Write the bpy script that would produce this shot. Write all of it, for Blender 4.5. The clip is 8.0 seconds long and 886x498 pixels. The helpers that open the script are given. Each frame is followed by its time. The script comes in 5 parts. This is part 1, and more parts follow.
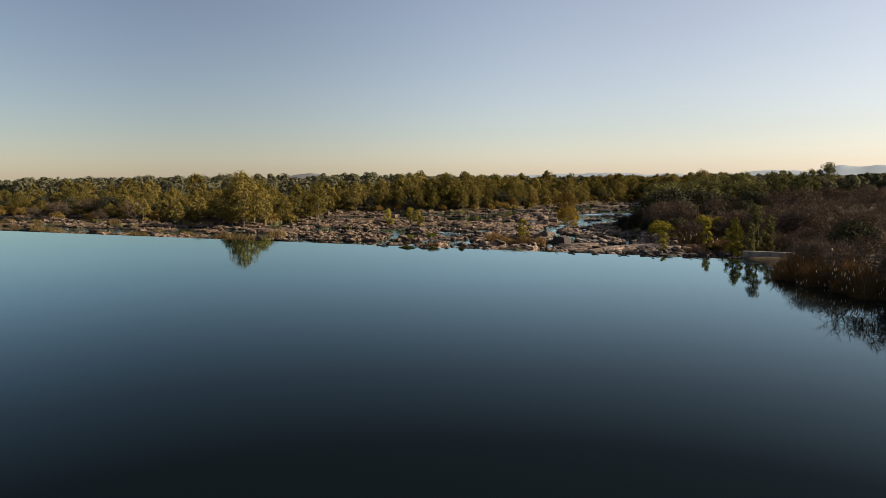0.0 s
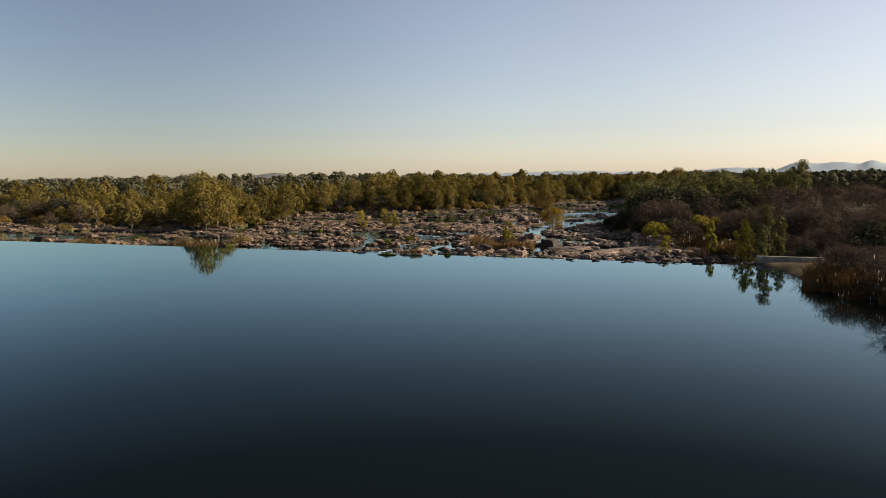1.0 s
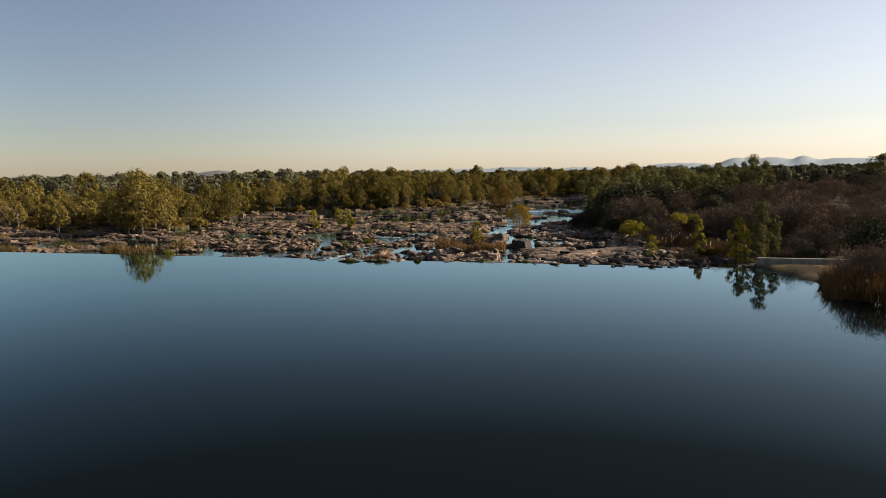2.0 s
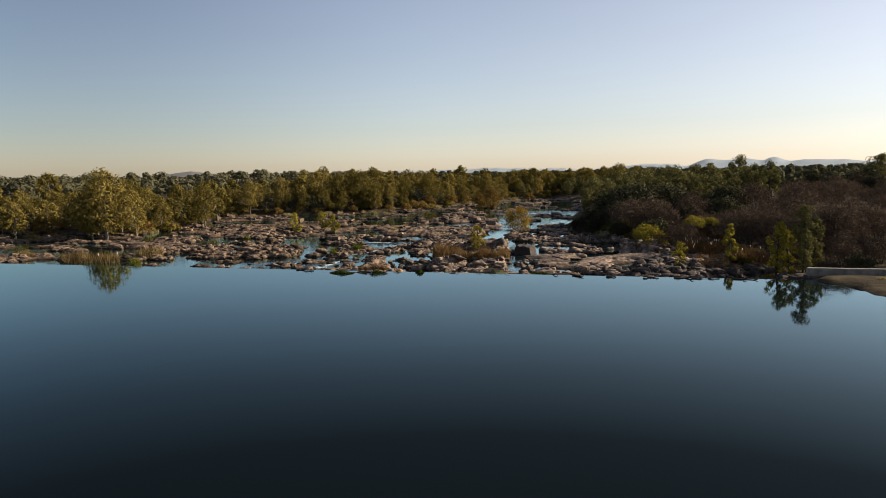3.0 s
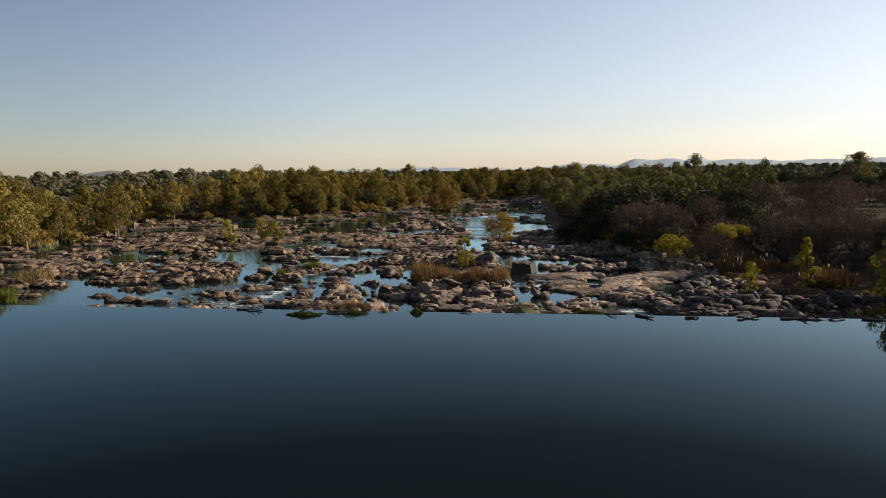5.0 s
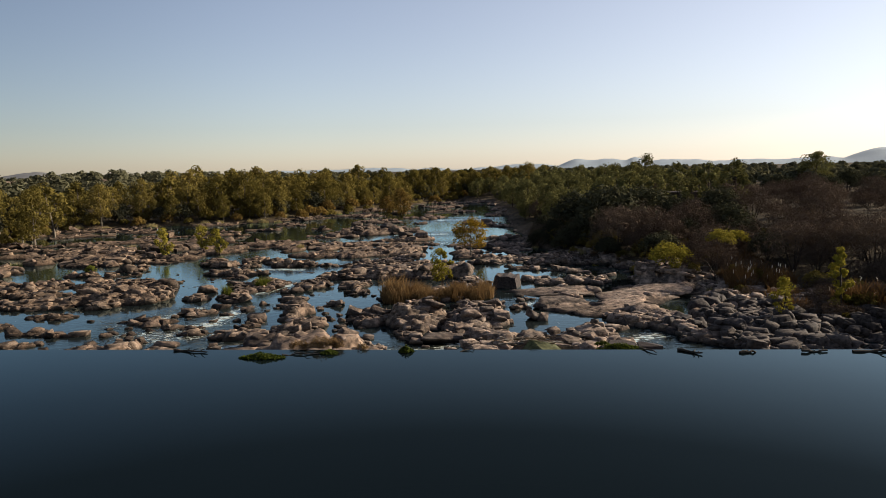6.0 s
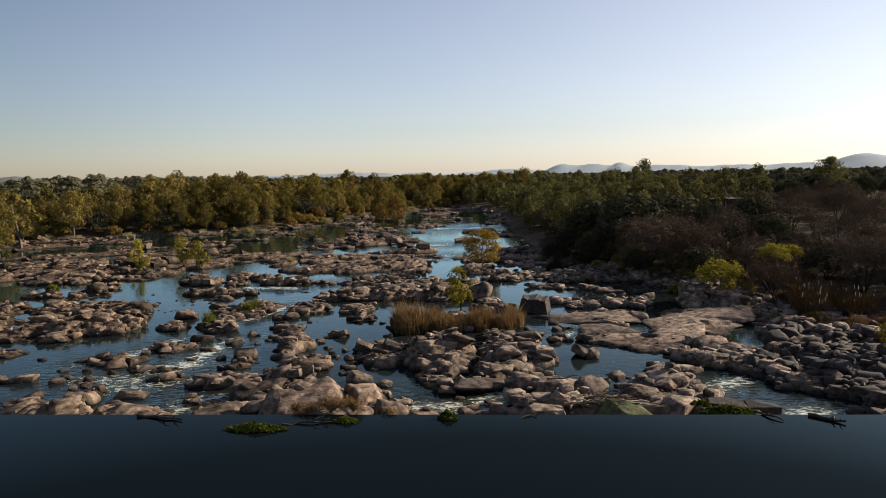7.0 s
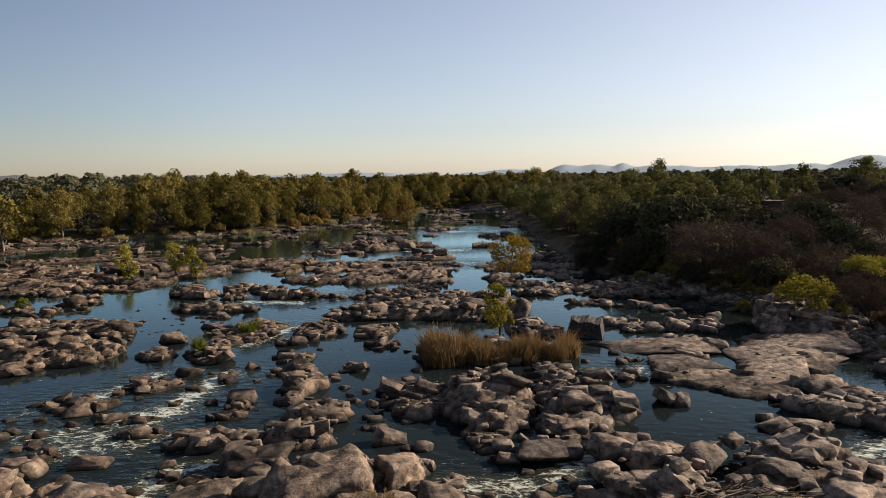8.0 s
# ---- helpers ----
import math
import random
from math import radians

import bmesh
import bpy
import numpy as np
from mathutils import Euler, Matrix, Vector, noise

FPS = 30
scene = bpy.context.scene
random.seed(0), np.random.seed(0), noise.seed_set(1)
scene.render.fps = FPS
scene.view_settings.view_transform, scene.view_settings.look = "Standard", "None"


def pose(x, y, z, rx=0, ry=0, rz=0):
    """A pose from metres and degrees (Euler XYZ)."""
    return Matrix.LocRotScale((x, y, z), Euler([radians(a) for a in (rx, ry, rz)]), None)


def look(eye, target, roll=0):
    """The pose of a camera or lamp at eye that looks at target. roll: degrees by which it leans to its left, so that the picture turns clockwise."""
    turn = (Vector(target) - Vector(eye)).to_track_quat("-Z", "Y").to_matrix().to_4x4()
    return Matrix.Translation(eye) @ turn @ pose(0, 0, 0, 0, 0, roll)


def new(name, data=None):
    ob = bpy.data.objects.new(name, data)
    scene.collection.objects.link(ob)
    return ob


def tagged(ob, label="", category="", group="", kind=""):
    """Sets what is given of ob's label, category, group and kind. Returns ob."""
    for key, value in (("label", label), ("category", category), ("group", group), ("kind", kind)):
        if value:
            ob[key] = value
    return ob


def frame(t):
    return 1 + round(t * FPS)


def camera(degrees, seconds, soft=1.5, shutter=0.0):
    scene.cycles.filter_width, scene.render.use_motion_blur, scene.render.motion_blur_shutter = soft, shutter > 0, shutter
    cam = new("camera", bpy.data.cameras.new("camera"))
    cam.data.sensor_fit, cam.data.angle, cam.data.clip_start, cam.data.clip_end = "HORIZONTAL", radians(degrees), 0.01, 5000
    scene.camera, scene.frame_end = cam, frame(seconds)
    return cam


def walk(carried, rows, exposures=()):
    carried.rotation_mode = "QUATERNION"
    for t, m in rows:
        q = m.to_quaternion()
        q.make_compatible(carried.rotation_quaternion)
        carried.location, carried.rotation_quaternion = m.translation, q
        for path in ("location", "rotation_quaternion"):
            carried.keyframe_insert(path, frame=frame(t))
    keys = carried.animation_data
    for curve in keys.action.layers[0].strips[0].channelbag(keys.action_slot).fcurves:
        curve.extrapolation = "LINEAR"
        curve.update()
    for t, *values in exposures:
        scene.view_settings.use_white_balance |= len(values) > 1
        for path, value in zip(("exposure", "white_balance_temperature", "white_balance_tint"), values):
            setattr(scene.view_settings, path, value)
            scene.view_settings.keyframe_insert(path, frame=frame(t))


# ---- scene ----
# x runs along the weir, y downstream, z = 0 is the reservoir's surface
cam = camera(67.0, 8.0, soft=0.4)
PATH = [
    (0, look((43.107, -99.275, 11.611), (42.295, -97.461, 11.396), -0.5)),
    (0.5, look((40.026, -95.162, 11.709), (39.248, -93.333, 11.491), -0.6)),
    (1, look((36.955, -91.074, 11.785), (36.23, -89.223, 11.565), -0.8)),
    (1.5, look((33.847, -86.917, 11.808), (33.193, -85.041, 11.582), -1.0)),
    (2, look((30.725, -82.66, 11.787), (30.146, -80.76, 11.555), -1.1)),
    (3.5, look((21.299, -68.632, 11.559), (20.809, -66.706, 11.33), -1.1)),
    (4, look((18.449, -63.416, 11.565), (17.994, -61.482, 11.335), -1.1)),
    (4.5, look((15.617, -58.136, 11.581), (15.221, -56.189, 11.349), -1.0)),
    (6, look((7.766, -42.367, 11.794), (7.615, -40.387, 11.556), -1.2)),
    (6.5, look((5.543, -37.087, 11.895), (5.44, -35.103, 11.671), -1.1)),
    (7, look((3.607, -31.84, 11.95), (3.501, -29.856, 11.726), -1.1)),
    (7.5, look((1.823, -26.51, 11.992), (1.719, -24.526, 11.768), -1.0)),
    (8, look((0.169, -21.213, 11.859), (0.059, -19.229, 11.635), -0.9)),
]
walk(cam, PATH, [(0, 1.08, 6700, 10), (3.5, 1.1, 6500, 10), (6, 1.04, 6360, 10), (8, 1.0, 6260, 10)])

# ---- sky and sun ----
SUN_AZ, SUN_EL = 68.0, 23.0
world = bpy.data.worlds.new("world")
scene.world = world
world.use_nodes = True
sky = world.node_tree.nodes.new("ShaderNodeTexSky")
sky.sky_type = "NISHITA"
sky.sun_disc = False
sky.sun_elevation = radians(SUN_EL)
sky.sun_rotation = radians(SUN_AZ)
sky.air_density = 1.05
sky.dust_density = 0.32
sky.ozone_density = 4.0
haze = world.node_tree.nodes.new("ShaderNodeHueSaturation")
world.node_tree.links.new(sky.outputs[0], haze.inputs["Color"])
tint = world.node_tree.nodes.new("ShaderNodeMix")
tint.data_type, tint.blend_type = "RGBA", "MULTIPLY"
tint.inputs[0].default_value = 1.0
tint.inputs[7].default_value = (1.12, 1.0, 0.955, 1)
world.node_tree.links.new(haze.outputs[0], tint.inputs[6])
# hazy glow: the air is brighter on the sun's side and dimmer away from it
facing = world.node_tree.nodes.new("ShaderNodeVectorMath")
facing.operation = "DOT_PRODUCT"
facing.inputs[1].default_value = (math.sin(radians(SUN_AZ)), math.cos(radians(SUN_AZ)), 0)
world.node_tree.links.new(world.node_tree.nodes.new("ShaderNodeTexCoord").outputs["Generated"], facing.inputs[0])
glow = world.node_tree.nodes.new("ShaderNodeMapRange")
glow.interpolation_type = "SMOOTHSTEP"
for socket, value in (("From Min", -0.45), ("From Max", 0.15), ("To Min", 0.044), ("To Max", 0.069)):
    glow.inputs[socket].default_value = value
world.node_tree.links.new(facing.outputs["Value"], glow.inputs["Value"])
# and whiter there, deeper blue away from it
whiter = world.node_tree.nodes.new("ShaderNodeMapRange")
for socket, value in (("From Min", -0.45), ("From Max", 0.7), ("To Min", 0.86), ("To Max", 0.56)):
    whiter.inputs[socket].default_value = value
world.node_tree.links.new(facing.outputs["Value"], whiter.inputs["Value"])
world.node_tree.links.new(whiter.outputs[0], haze.inputs["Saturation"])
world.node_tree.links.new(glow.outputs[0], world.node_tree.nodes["Background"].inputs[1])
world.node_tree.links.new(tint.outputs[2], world.node_tree.nodes["Background"].inputs[0])
sun_data = bpy.data.lights.new("sun", "SUN")
sun_data.energy = 5.0
sun_data.angle = radians(0.6)
sun_data.color = (1.0, 0.86, 0.68)
sun = new("sun", sun_data)
_a, _e = radians(SUN_AZ), radians(SUN_EL)
sun.matrix_world = look((math.sin(_a) * math.cos(_e) * 100, math.cos(_a) * math.cos(_e) * 100, math.sin(_e) * 100), (0, 0, 0))


# ---- materials ----
def shader(name):
    m = bpy.data.materials.new(name)
    m.use_nodes = True
    nt = m.node_tree
    return m, nt, nt.nodes["Principled BSDF"]


def node(nt, kind, **sockets):
    n = nt.nodes.new(kind)
    for k, v in sockets.items():
        n.inputs[k.replace("_", " ")].default_value = v
    return n


def ramp(nt, src, stops):
    r = nt.nodes.new("ShaderNodeValToRGB")
    while len(r.color_ramp.elements) < len(stops):
        r.color_ramp.elements.new(0.5)
    for e, (p, c) in zip(r.color_ramp.elements, stops):
        e.position, e.color = p, (*c, 1)
    nt.links.new(src, r.inputs[0])
    return r.outputs[0]


def noise_tex(nt, scale, detail=5, rough=0.6, vec=None):
    n = node(nt, "ShaderNodeTexNoise", Scale=scale, Detail=detail, Roughness=rough)
    if vec is None:
        vec = nt.nodes.new("ShaderNodeTexCoord").outputs["Object"]
    nt.links.new(vec, n.inputs["Vector"])
    return n.outputs["Fac"]


def mix(nt, fac, a, b, blend="MIX"):
    n = nt.nodes.new("ShaderNodeMix")
    n.data_type, n.blend_type = "RGBA", blend
    for sock, v in ((n.inputs[0], fac), (n.inputs[6], a), (n.inputs[7], b)):
        if hasattr(v, "links"):
            nt.links.new(v, sock)
        elif isinstance(v, tuple):
            sock.default_value = (*v, 1)
        else:
            sock.default_value = v
    return n.outputs[2]


def maths(nt, op, a, b=0.0, clamp=False):
    n = nt.nodes.new("ShaderNodeMath")
    n.operation, n.use_clamp = op, clamp
    for sock, v in ((n.inputs[0], a), (n.inputs[1], b)):
        if hasattr(v, "links"):
            nt.links.new(v, sock)
        else:
            sock.default_value = v
    return n.outputs[0]


def bump(nt, bsdf, height, strength, dist):
    b = node(nt, "ShaderNodeBump", Strength=strength, Distance=dist)
    nt.links.new(height, b.inputs["Height"])
    nt.links.new(b.outputs[0], bsdf.inputs["Normal"])


def rock_colour(nt, pos, rnd):
    """Pinkish weathered granite: grain, dark stains, pale worn tops."""
    big = noise_tex(nt, 0.55, 4, 0.6, pos)
    mid = noise_tex(nt, 1.7, 6, 0.6, pos)
    fine = noise_tex(nt, 22.0, 3, 0.7, pos)
    col = ramp(nt, mid, [(0.30, (0.022, 0.019, 0.017)), (0.43, (0.102, 0.083, 0.070)), (0.54, (0.225, 0.176, 0.144)), (0.70, (0.42, 0.338, 0.272))])
    grey = ramp(nt, mid, [(0.35, (0.10, 0.088, 0.078)), (0.65, (0.33, 0.285, 0.245))])
    col = mix(nt, ramp(nt, big, [(0.45, (0.0, 0.0, 0.0)), (0.62, (0.55, 0.55, 0.55))]), col, grey)
    col = mix(nt, 0.85, col, ramp(nt, rnd, [(0.0, (0.16, 0.15, 0.145)), (0.3, (0.46, 0.43, 0.40)), (0.6, (0.80, 0.74, 0.68)), (1.0, (1.0, 0.92, 0.84))]), "MULTIPLY")
    mp = nt.nodes.new("ShaderNodeMapping")
    mp.inputs["Scale"].default_value = (0.42, 0.9, 2.4)
    mp.inputs["Rotation"].default_value = (0.15, -0.2, 0.35)
    warp = nt.nodes.new("ShaderNodeVectorMath")
    warp.operation = "MULTIPLY_ADD"
    wn = node(nt, "ShaderNodeTexNoise", Scale=0.8, Detail=3.0)
    nt.links.new(pos, wn.inputs["Vector"])
    nt.links.new(wn.outputs["Color"], warp.inputs[0])
    warp.inputs[1].default_value = (1.6, 1.6, 1.2)
    nt.links.new(pos, warp.inputs[2])
    nt.links.new(warp.outputs[0], mp.inputs[0])
    crack = nt.nodes.new("ShaderNodeTexVoronoi")
    crack.feature = "DISTANCE_TO_EDGE"
    crack.inputs["Scale"].default_value = 1.5
    nt.links.new(mp.outputs[0], crack.inputs["Vector"])
    joint = ramp(nt, crack.outputs["Distance"], [(0.0, (0.45, 0.43, 0.42)), (0.03, (0.85, 0.84, 0.83)), (0.08, (1, 1, 1))])
    col = mix(nt, ramp(nt, big, [(0.4, (0.0, 0.0, 0.0)), (0.62, (0.75, 0.75, 0.75))]), col, joint, "MULTIPLY")
    spots_ = ramp(nt, fine, [(0.36, (0.62, 0.60, 0.58)), (0.5, (1, 1, 1)), (0.66, (1.25, 1.22, 1.18))])
    col = mix(nt, 0.5, col, spots_, "MULTIPLY")
    fine = maths(nt, "ADD", fine, maths(nt, "MULTIPLY", ramp(nt, crack.outputs["Distance"], [(0.0, (0, 0, 0)), (0.08, (1, 1, 1))]), 0.35))
    z = nt.nodes.new("ShaderNodeSeparateXYZ")
    nt.links.new(pos, z.inputs[0])
    wet = maths(nt, "ADD", z.outputs[2], maths(nt, "MULTIPLY", mid, -0.35))
    wet = ramp(nt, maths(nt, "ADD", wet, 3.0), [(0.62, (0.22, 0.22, 0.22)), (1.02, (1, 1, 1))])
    # rock is browner and darker towards the west, paler towards the east, with a wavering border
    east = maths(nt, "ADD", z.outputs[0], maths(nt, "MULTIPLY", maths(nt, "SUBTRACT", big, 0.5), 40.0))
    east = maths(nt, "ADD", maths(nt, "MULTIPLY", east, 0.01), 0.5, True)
    west_tone = ramp(nt, east, [(0.12, (0.76, 0.71, 0.64)), (0.46, (0.92, 0.89, 0.86)), (0.56, (1.0, 1.0, 1.0)), (0.66, (1.16, 1.15, 1.14))])
    col = mix(nt, 1.0, col, west_tone, "MULTIPLY")
    return mix(nt, 1.0, col, wet, "MULTIPLY"), mid, fine


def make_rock(name, per_island=False):
    m, nt, b = shader(name)
    geo = nt.nodes.new("ShaderNodeNewGeometry")
    rnd = geo.outputs["Random Per Island"] if per_island else nt.nodes.new("ShaderNodeObjectInfo").outputs["Random"]
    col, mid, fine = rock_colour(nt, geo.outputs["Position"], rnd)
    nt.links.new(col, b.inputs["Base Color"])
    b.inputs["Roughness"].default_value = 0.85
    b.inputs["Specular IOR Level"].default_value = 0.12
    h = maths(nt, "ADD", mid, maths(nt, "MULTIPLY", fine, 0.12))
    bump(nt, b, h, 1.0, 0.16)
    return m


def make_ground():
    """Granite river bed, turning to dry grass and leaf litter on the banks."""
    m, nt, b = shader("ground_rock_and_soil")
    geo = nt.nodes.new("ShaderNodeNewGeometry")
    pos = geo.outputs["Position"]
    cell = nt.nodes.new("ShaderNodeAttribute")
    cell.attribute_name = "block"
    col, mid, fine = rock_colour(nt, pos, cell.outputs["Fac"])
    soil = ramp(nt, noise_tex(nt, 0.25, 7, 0.7, pos), [(0.3, (0.018, 0.015, 0.009)), (0.5, (0.042, 0.032, 0.018)), (0.68, (0.085, 0.065, 0.034))])
    att = nt.nodes.new("ShaderNodeAttribute")
    att.attribute_name = "soil"
    fac = maths(nt, "ADD", att.outputs["Fac"], maths(nt, "MULTIPLY", maths(nt, "SUBTRACT", mid, 0.5), 0.8), True)
    nt.links.new(mix(nt, fac, col, soil), b.inputs["Base Color"])
    b.inputs["Roughness"].default_value = 0.95
    b.inputs["Specular IOR Level"].default_value = 0.06
    bump(nt, b, maths(nt, "ADD", mid, maths(nt, "MULTIPLY", fine, 0.12)), 1.0, 0.16)
    return m


def make_water(name, base, scale, strength, rough, gain=1.0):
    """Dark water whose mirror strengthens towards grazing view, as behind a polarising filter."""
    m = bpy.data.materials.new(name)
    m.use_nodes = True
    nt = m.node_tree
    nt.nodes.remove(nt.nodes["Principled BSDF"])
    body = node(nt, "ShaderNodeBsdfDiffuse", Color=(*base, 1))
    mirror = node(nt, "ShaderNodeBsdfGlossy", Roughness=rough, Color=(0.69, 0.92, 0.97, 1))
    body.name, mirror.name = "body", "mirror"
    tc = nt.nodes.new("ShaderNodeTexCoord")
    mp = nt.nodes.new("ShaderNodeMapping")
    mp.inputs["Scale"].default_value = (0.6, 1.0, 1.0)
    nt.links.new(tc.outputs["Object"], mp.inputs[0])
    a = noise_tex(nt, scale, 3, 0.5, mp.outputs[0])
    c = noise_tex(nt, 0.05, 2, 0.5, mp.outputs[0])
    b = node(nt, "ShaderNodeBump", Strength=strength, Distance=0.05)
    b.name = "ripples"
    nt.links.new(maths(nt, "MULTIPLY", a, maths(nt, "ADD", c, 0.2)), b.inputs["Height"])
    fr = node(nt, "ShaderNodeFresnel", IOR=1.33)
    for n in (body, mirror, fr):
        nt.links.new(b.outputs[0], n.inputs["Normal"])
    fac = ramp(nt, fr.outputs[0], [(0.05, (0.007,) * 3), (0.11, (0.022,) * 3), (0.185, (0.115,) * 3), (0.26, (0.23,) * 3), (0.40, (0.46,) * 3), (0.52, (0.62,) * 3), (1.0, (1.0,) * 3)])
    mx = nt.nodes.new("ShaderNodeMixShader")
    nt.links.new(maths(nt, "MULTIPLY", fac, gain, True), mx.inputs[0])
    nt.links.new(body.outputs[0], mx.inputs[1])
    nt.links.new(mirror.outputs[0], mx.inputs[2])
    nt.links.new(mx.outputs[0], nt.nodes["Material Output"].inputs[0])
    return m


def make_river():
    """Dark shallow water with ripples; broken white foam where the bed drops."""
    m = make_water("river_water", (0.010, 0.013, 0.013), 1.8, 0.36, 0.06, 1.2)
    nt = m.node_tree
    pos = nt.nodes.new("ShaderNodeNewGeometry").outputs["Position"]
    att = nt.nodes.new("ShaderNodeAttribute")
    att.attribute_name = "foam"
    swift = nt.nodes.new("ShaderNodeAttribute")
    swift.attribute_name = "swift"
    nt.links.new(maths(nt, "ADD", maths(nt, "MULTIPLY", swift.outputs["Fac"], 0.64), 0.34), nt.nodes["ripples"].inputs["Strength"])
    nt.links.new(maths(nt, "ADD", maths(nt, "MULTIPLY", swift.outputs["Fac"], 0.17), 0.05), nt.nodes["ripples"].inputs["Distance"])
    mp = nt.nodes.new("ShaderNodeMapping")
    mp.inputs["Rotation"].default_value = (0, 0, radians(-52))
    mp.inputs["Scale"].default_value = (0.75, 1.35, 1)
    nt.links.new(pos, mp.inputs[0])
    n = node(nt, "ShaderNodeTexNoise", Scale=1.5, Detail=9.0, Roughness=0.74, Distortion=2.2)
    nt.links.new(mp.outputs[0], n.inputs["Vector"])
    swirl = nt.nodes.new("ShaderNodeVectorMath")
    swirl.operation = "MULTIPLY_ADD"
    nt.links.new(n.outputs["Color"], swirl.inputs[0])
    swirl.inputs[1].default_value = (1.5, 1.5, 0)
    nt.links.new(mp.outputs[0], swirl.inputs[2])
    lace = nt.nodes.new("ShaderNodeTexVoronoi")
    lace.feature = "DISTANCE_TO_EDGE"
    lace.inputs["Scale"].default_value = 1.1
    nt.links.new(swirl.outputs[0], lace.inputs["Vector"])
    thread = ramp(nt, lace.outputs["Distance"], [(0.0, (0.16,) * 3), (0.10, (0.05,) * 3), (0.3, (0, 0, 0))])
    amount = maths(nt, "ADD", maths(nt, "ADD", n.outputs["Fac"], thread), maths(nt, "MULTIPLY", att.outputs["Fac"], 0.31))
    white = ramp(nt, amount, [(0.74, (0, 0, 0)), (0.88, (1, 1, 1))])
    shallow = mix(nt, maths(nt, "MULTIPLY", att.outputs["Fac"], 0.8, True), (0.010, 0.013, 0.013), (0.040, 0.038, 0.020))
    nt.links.new(mix(nt, white, shallow, (0.46, 0.45, 0.37)), nt.nodes["body"].inputs["Color"])
    nt.links.new(maths(nt, "ADD", maths(nt, "MULTIPLY", white, 0.6), 0.06), nt.nodes["mirror"].inputs["Roughness"])
    return m


def make_leaf(name, dark, mid_c, light, through_col, share=0.3):
    """Foliage: colour varies from leaf clump to clump and from plant to plant."""
    m, nt, b = shader(name)
    geo = nt.nodes.new("ShaderNodeNewGeometry")
    isl = geo.outputs["Random Per Island"]
    obj = nt.nodes.new("ShaderNodeObjectInfo").outputs["Random"]
    patch = noise_tex(nt, 0.5, 3, 0.5, geo.outputs["Position"])
    v = maths(nt, "ADD", maths(nt, "MULTIPLY", isl, 0.2), maths(nt, "MULTIPLY", obj, 0.35))
    v = maths(nt, "ADD", v, maths(nt, "MULTIPLY", patch, 0.5))
    col = ramp(nt, v, [(0.15, dark), (0.5, mid_c), (0.9, light)])
    nt.links.new(col, b.inputs["Base Color"])
    b.inputs["Roughness"].default_value = 0.75
    b.inputs["Specular IOR Level"].default_value = 0.0
    t = nt.nodes.new("ShaderNodeBsdfTranslucent")
    nt.links.new(mix(nt, 0.5, col, through_col), t.inputs[0])
    mx = nt.nodes.new("ShaderNodeMixShader")
    mx.inputs[0].default_value = share
    nt.links.new(b.outputs[0], mx.inputs[1])
    nt.links.new(t.outputs[0], mx.inputs[2])
    nt.links.new(mx.outputs[0], nt.nodes["Material Output"].inputs[0])
    return m


def make_plain(name, a, c, scale, rough=0.85, bumps=0.3):
    m, nt, b = shader(name)
    pos = nt.nodes.new("ShaderNodeNewGeometry").outputs["Position"]
    n = noise_tex(nt, scale, 6, 0.65, pos)
    nt.links.new(ramp(nt, n, [(0.3, a), (0.7, c)]), b.inputs["Base Color"])
    b.inputs["Roughness"].default_value = rough
    b.inputs["Specular IOR Level"].default_value = 0.15
    bump(nt, b, n, bumps, 0.05)
    return m


M_ROCK = make_rock("granite_boulder")
M_ROCKS = make_rock("granite_rubble", True)
# dark colour holds the shade on the boulders; the ledges are dark rock
M_DARKROCK = make_plain("dark_wet_shaded_rock", (0.010, 0.009, 0.009), (0.075, 0.060, 0.052), 4.5, 0.8, 1.0)
# darker stone colour stands in for the bank's shade on the rubble
M_SHADESTONE = make_plain("shade_dark_stone", (0.012, 0.010, 0.009), (0.105, 0.083, 0.069), 3.0, 0.85, 1.0)
M_GROUND = make_ground()
M_LAKE = make_water("reservoir_water", (0.003, 0.005, 0.006), 0.7, 0.05, 0.04, 1.15)
M_RIVER = make_river()
M_BARK = make_plain("pale_eucalyptus_bark", (0.075, 0.062, 0.048), (0.19, 0.16, 0.125), 3.0)
M_DARKBARK = make_plain("dark_bark", (0.018, 0.014, 0.011), (0.055, 0.043, 0.034), 4.0)
M_LEAF = make_leaf("eucalyptus_leaves", (0.032, 0.028, 0.009), (0.105, 0.084, 0.022), (0.23, 0.172, 0.050), (0.19, 0.145, 0.026))
M_GOLD = make_leaf("golden_leaves", (0.09, 0.055, 0.008), (0.18, 0.115, 0.015), (0.27, 0.18, 0.03), (0.26, 0.16, 0.02))
M_YELLOW = make_leaf("yellowing_leaves", (0.085, 0.074, 0.012), (0.175, 0.148, 0.022), (0.27, 0.22, 0.04), (0.24, 0.2, 0.03))
# dull olive stands in for foliage seen against the light
M_OLIVE = make_leaf("backlit_olive_leaves", (0.045, 0.046, 0.020), (0.100, 0.095, 0.036), (0.175, 0.160, 0.058), (0.13, 0.115, 0.03), 0.22)
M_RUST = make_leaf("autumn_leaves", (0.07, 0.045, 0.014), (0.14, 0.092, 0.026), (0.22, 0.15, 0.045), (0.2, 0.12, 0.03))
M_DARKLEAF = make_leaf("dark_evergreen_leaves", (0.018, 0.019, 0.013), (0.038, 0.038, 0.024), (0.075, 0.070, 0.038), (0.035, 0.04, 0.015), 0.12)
M_SCRUB = make_leaf("dry_brown_scrub", (0.034, 0.025, 0.020), (0.072, 0.053, 0.040), (0.13, 0.097, 0.070), (0.06, 0.035, 0.018), 0.12)
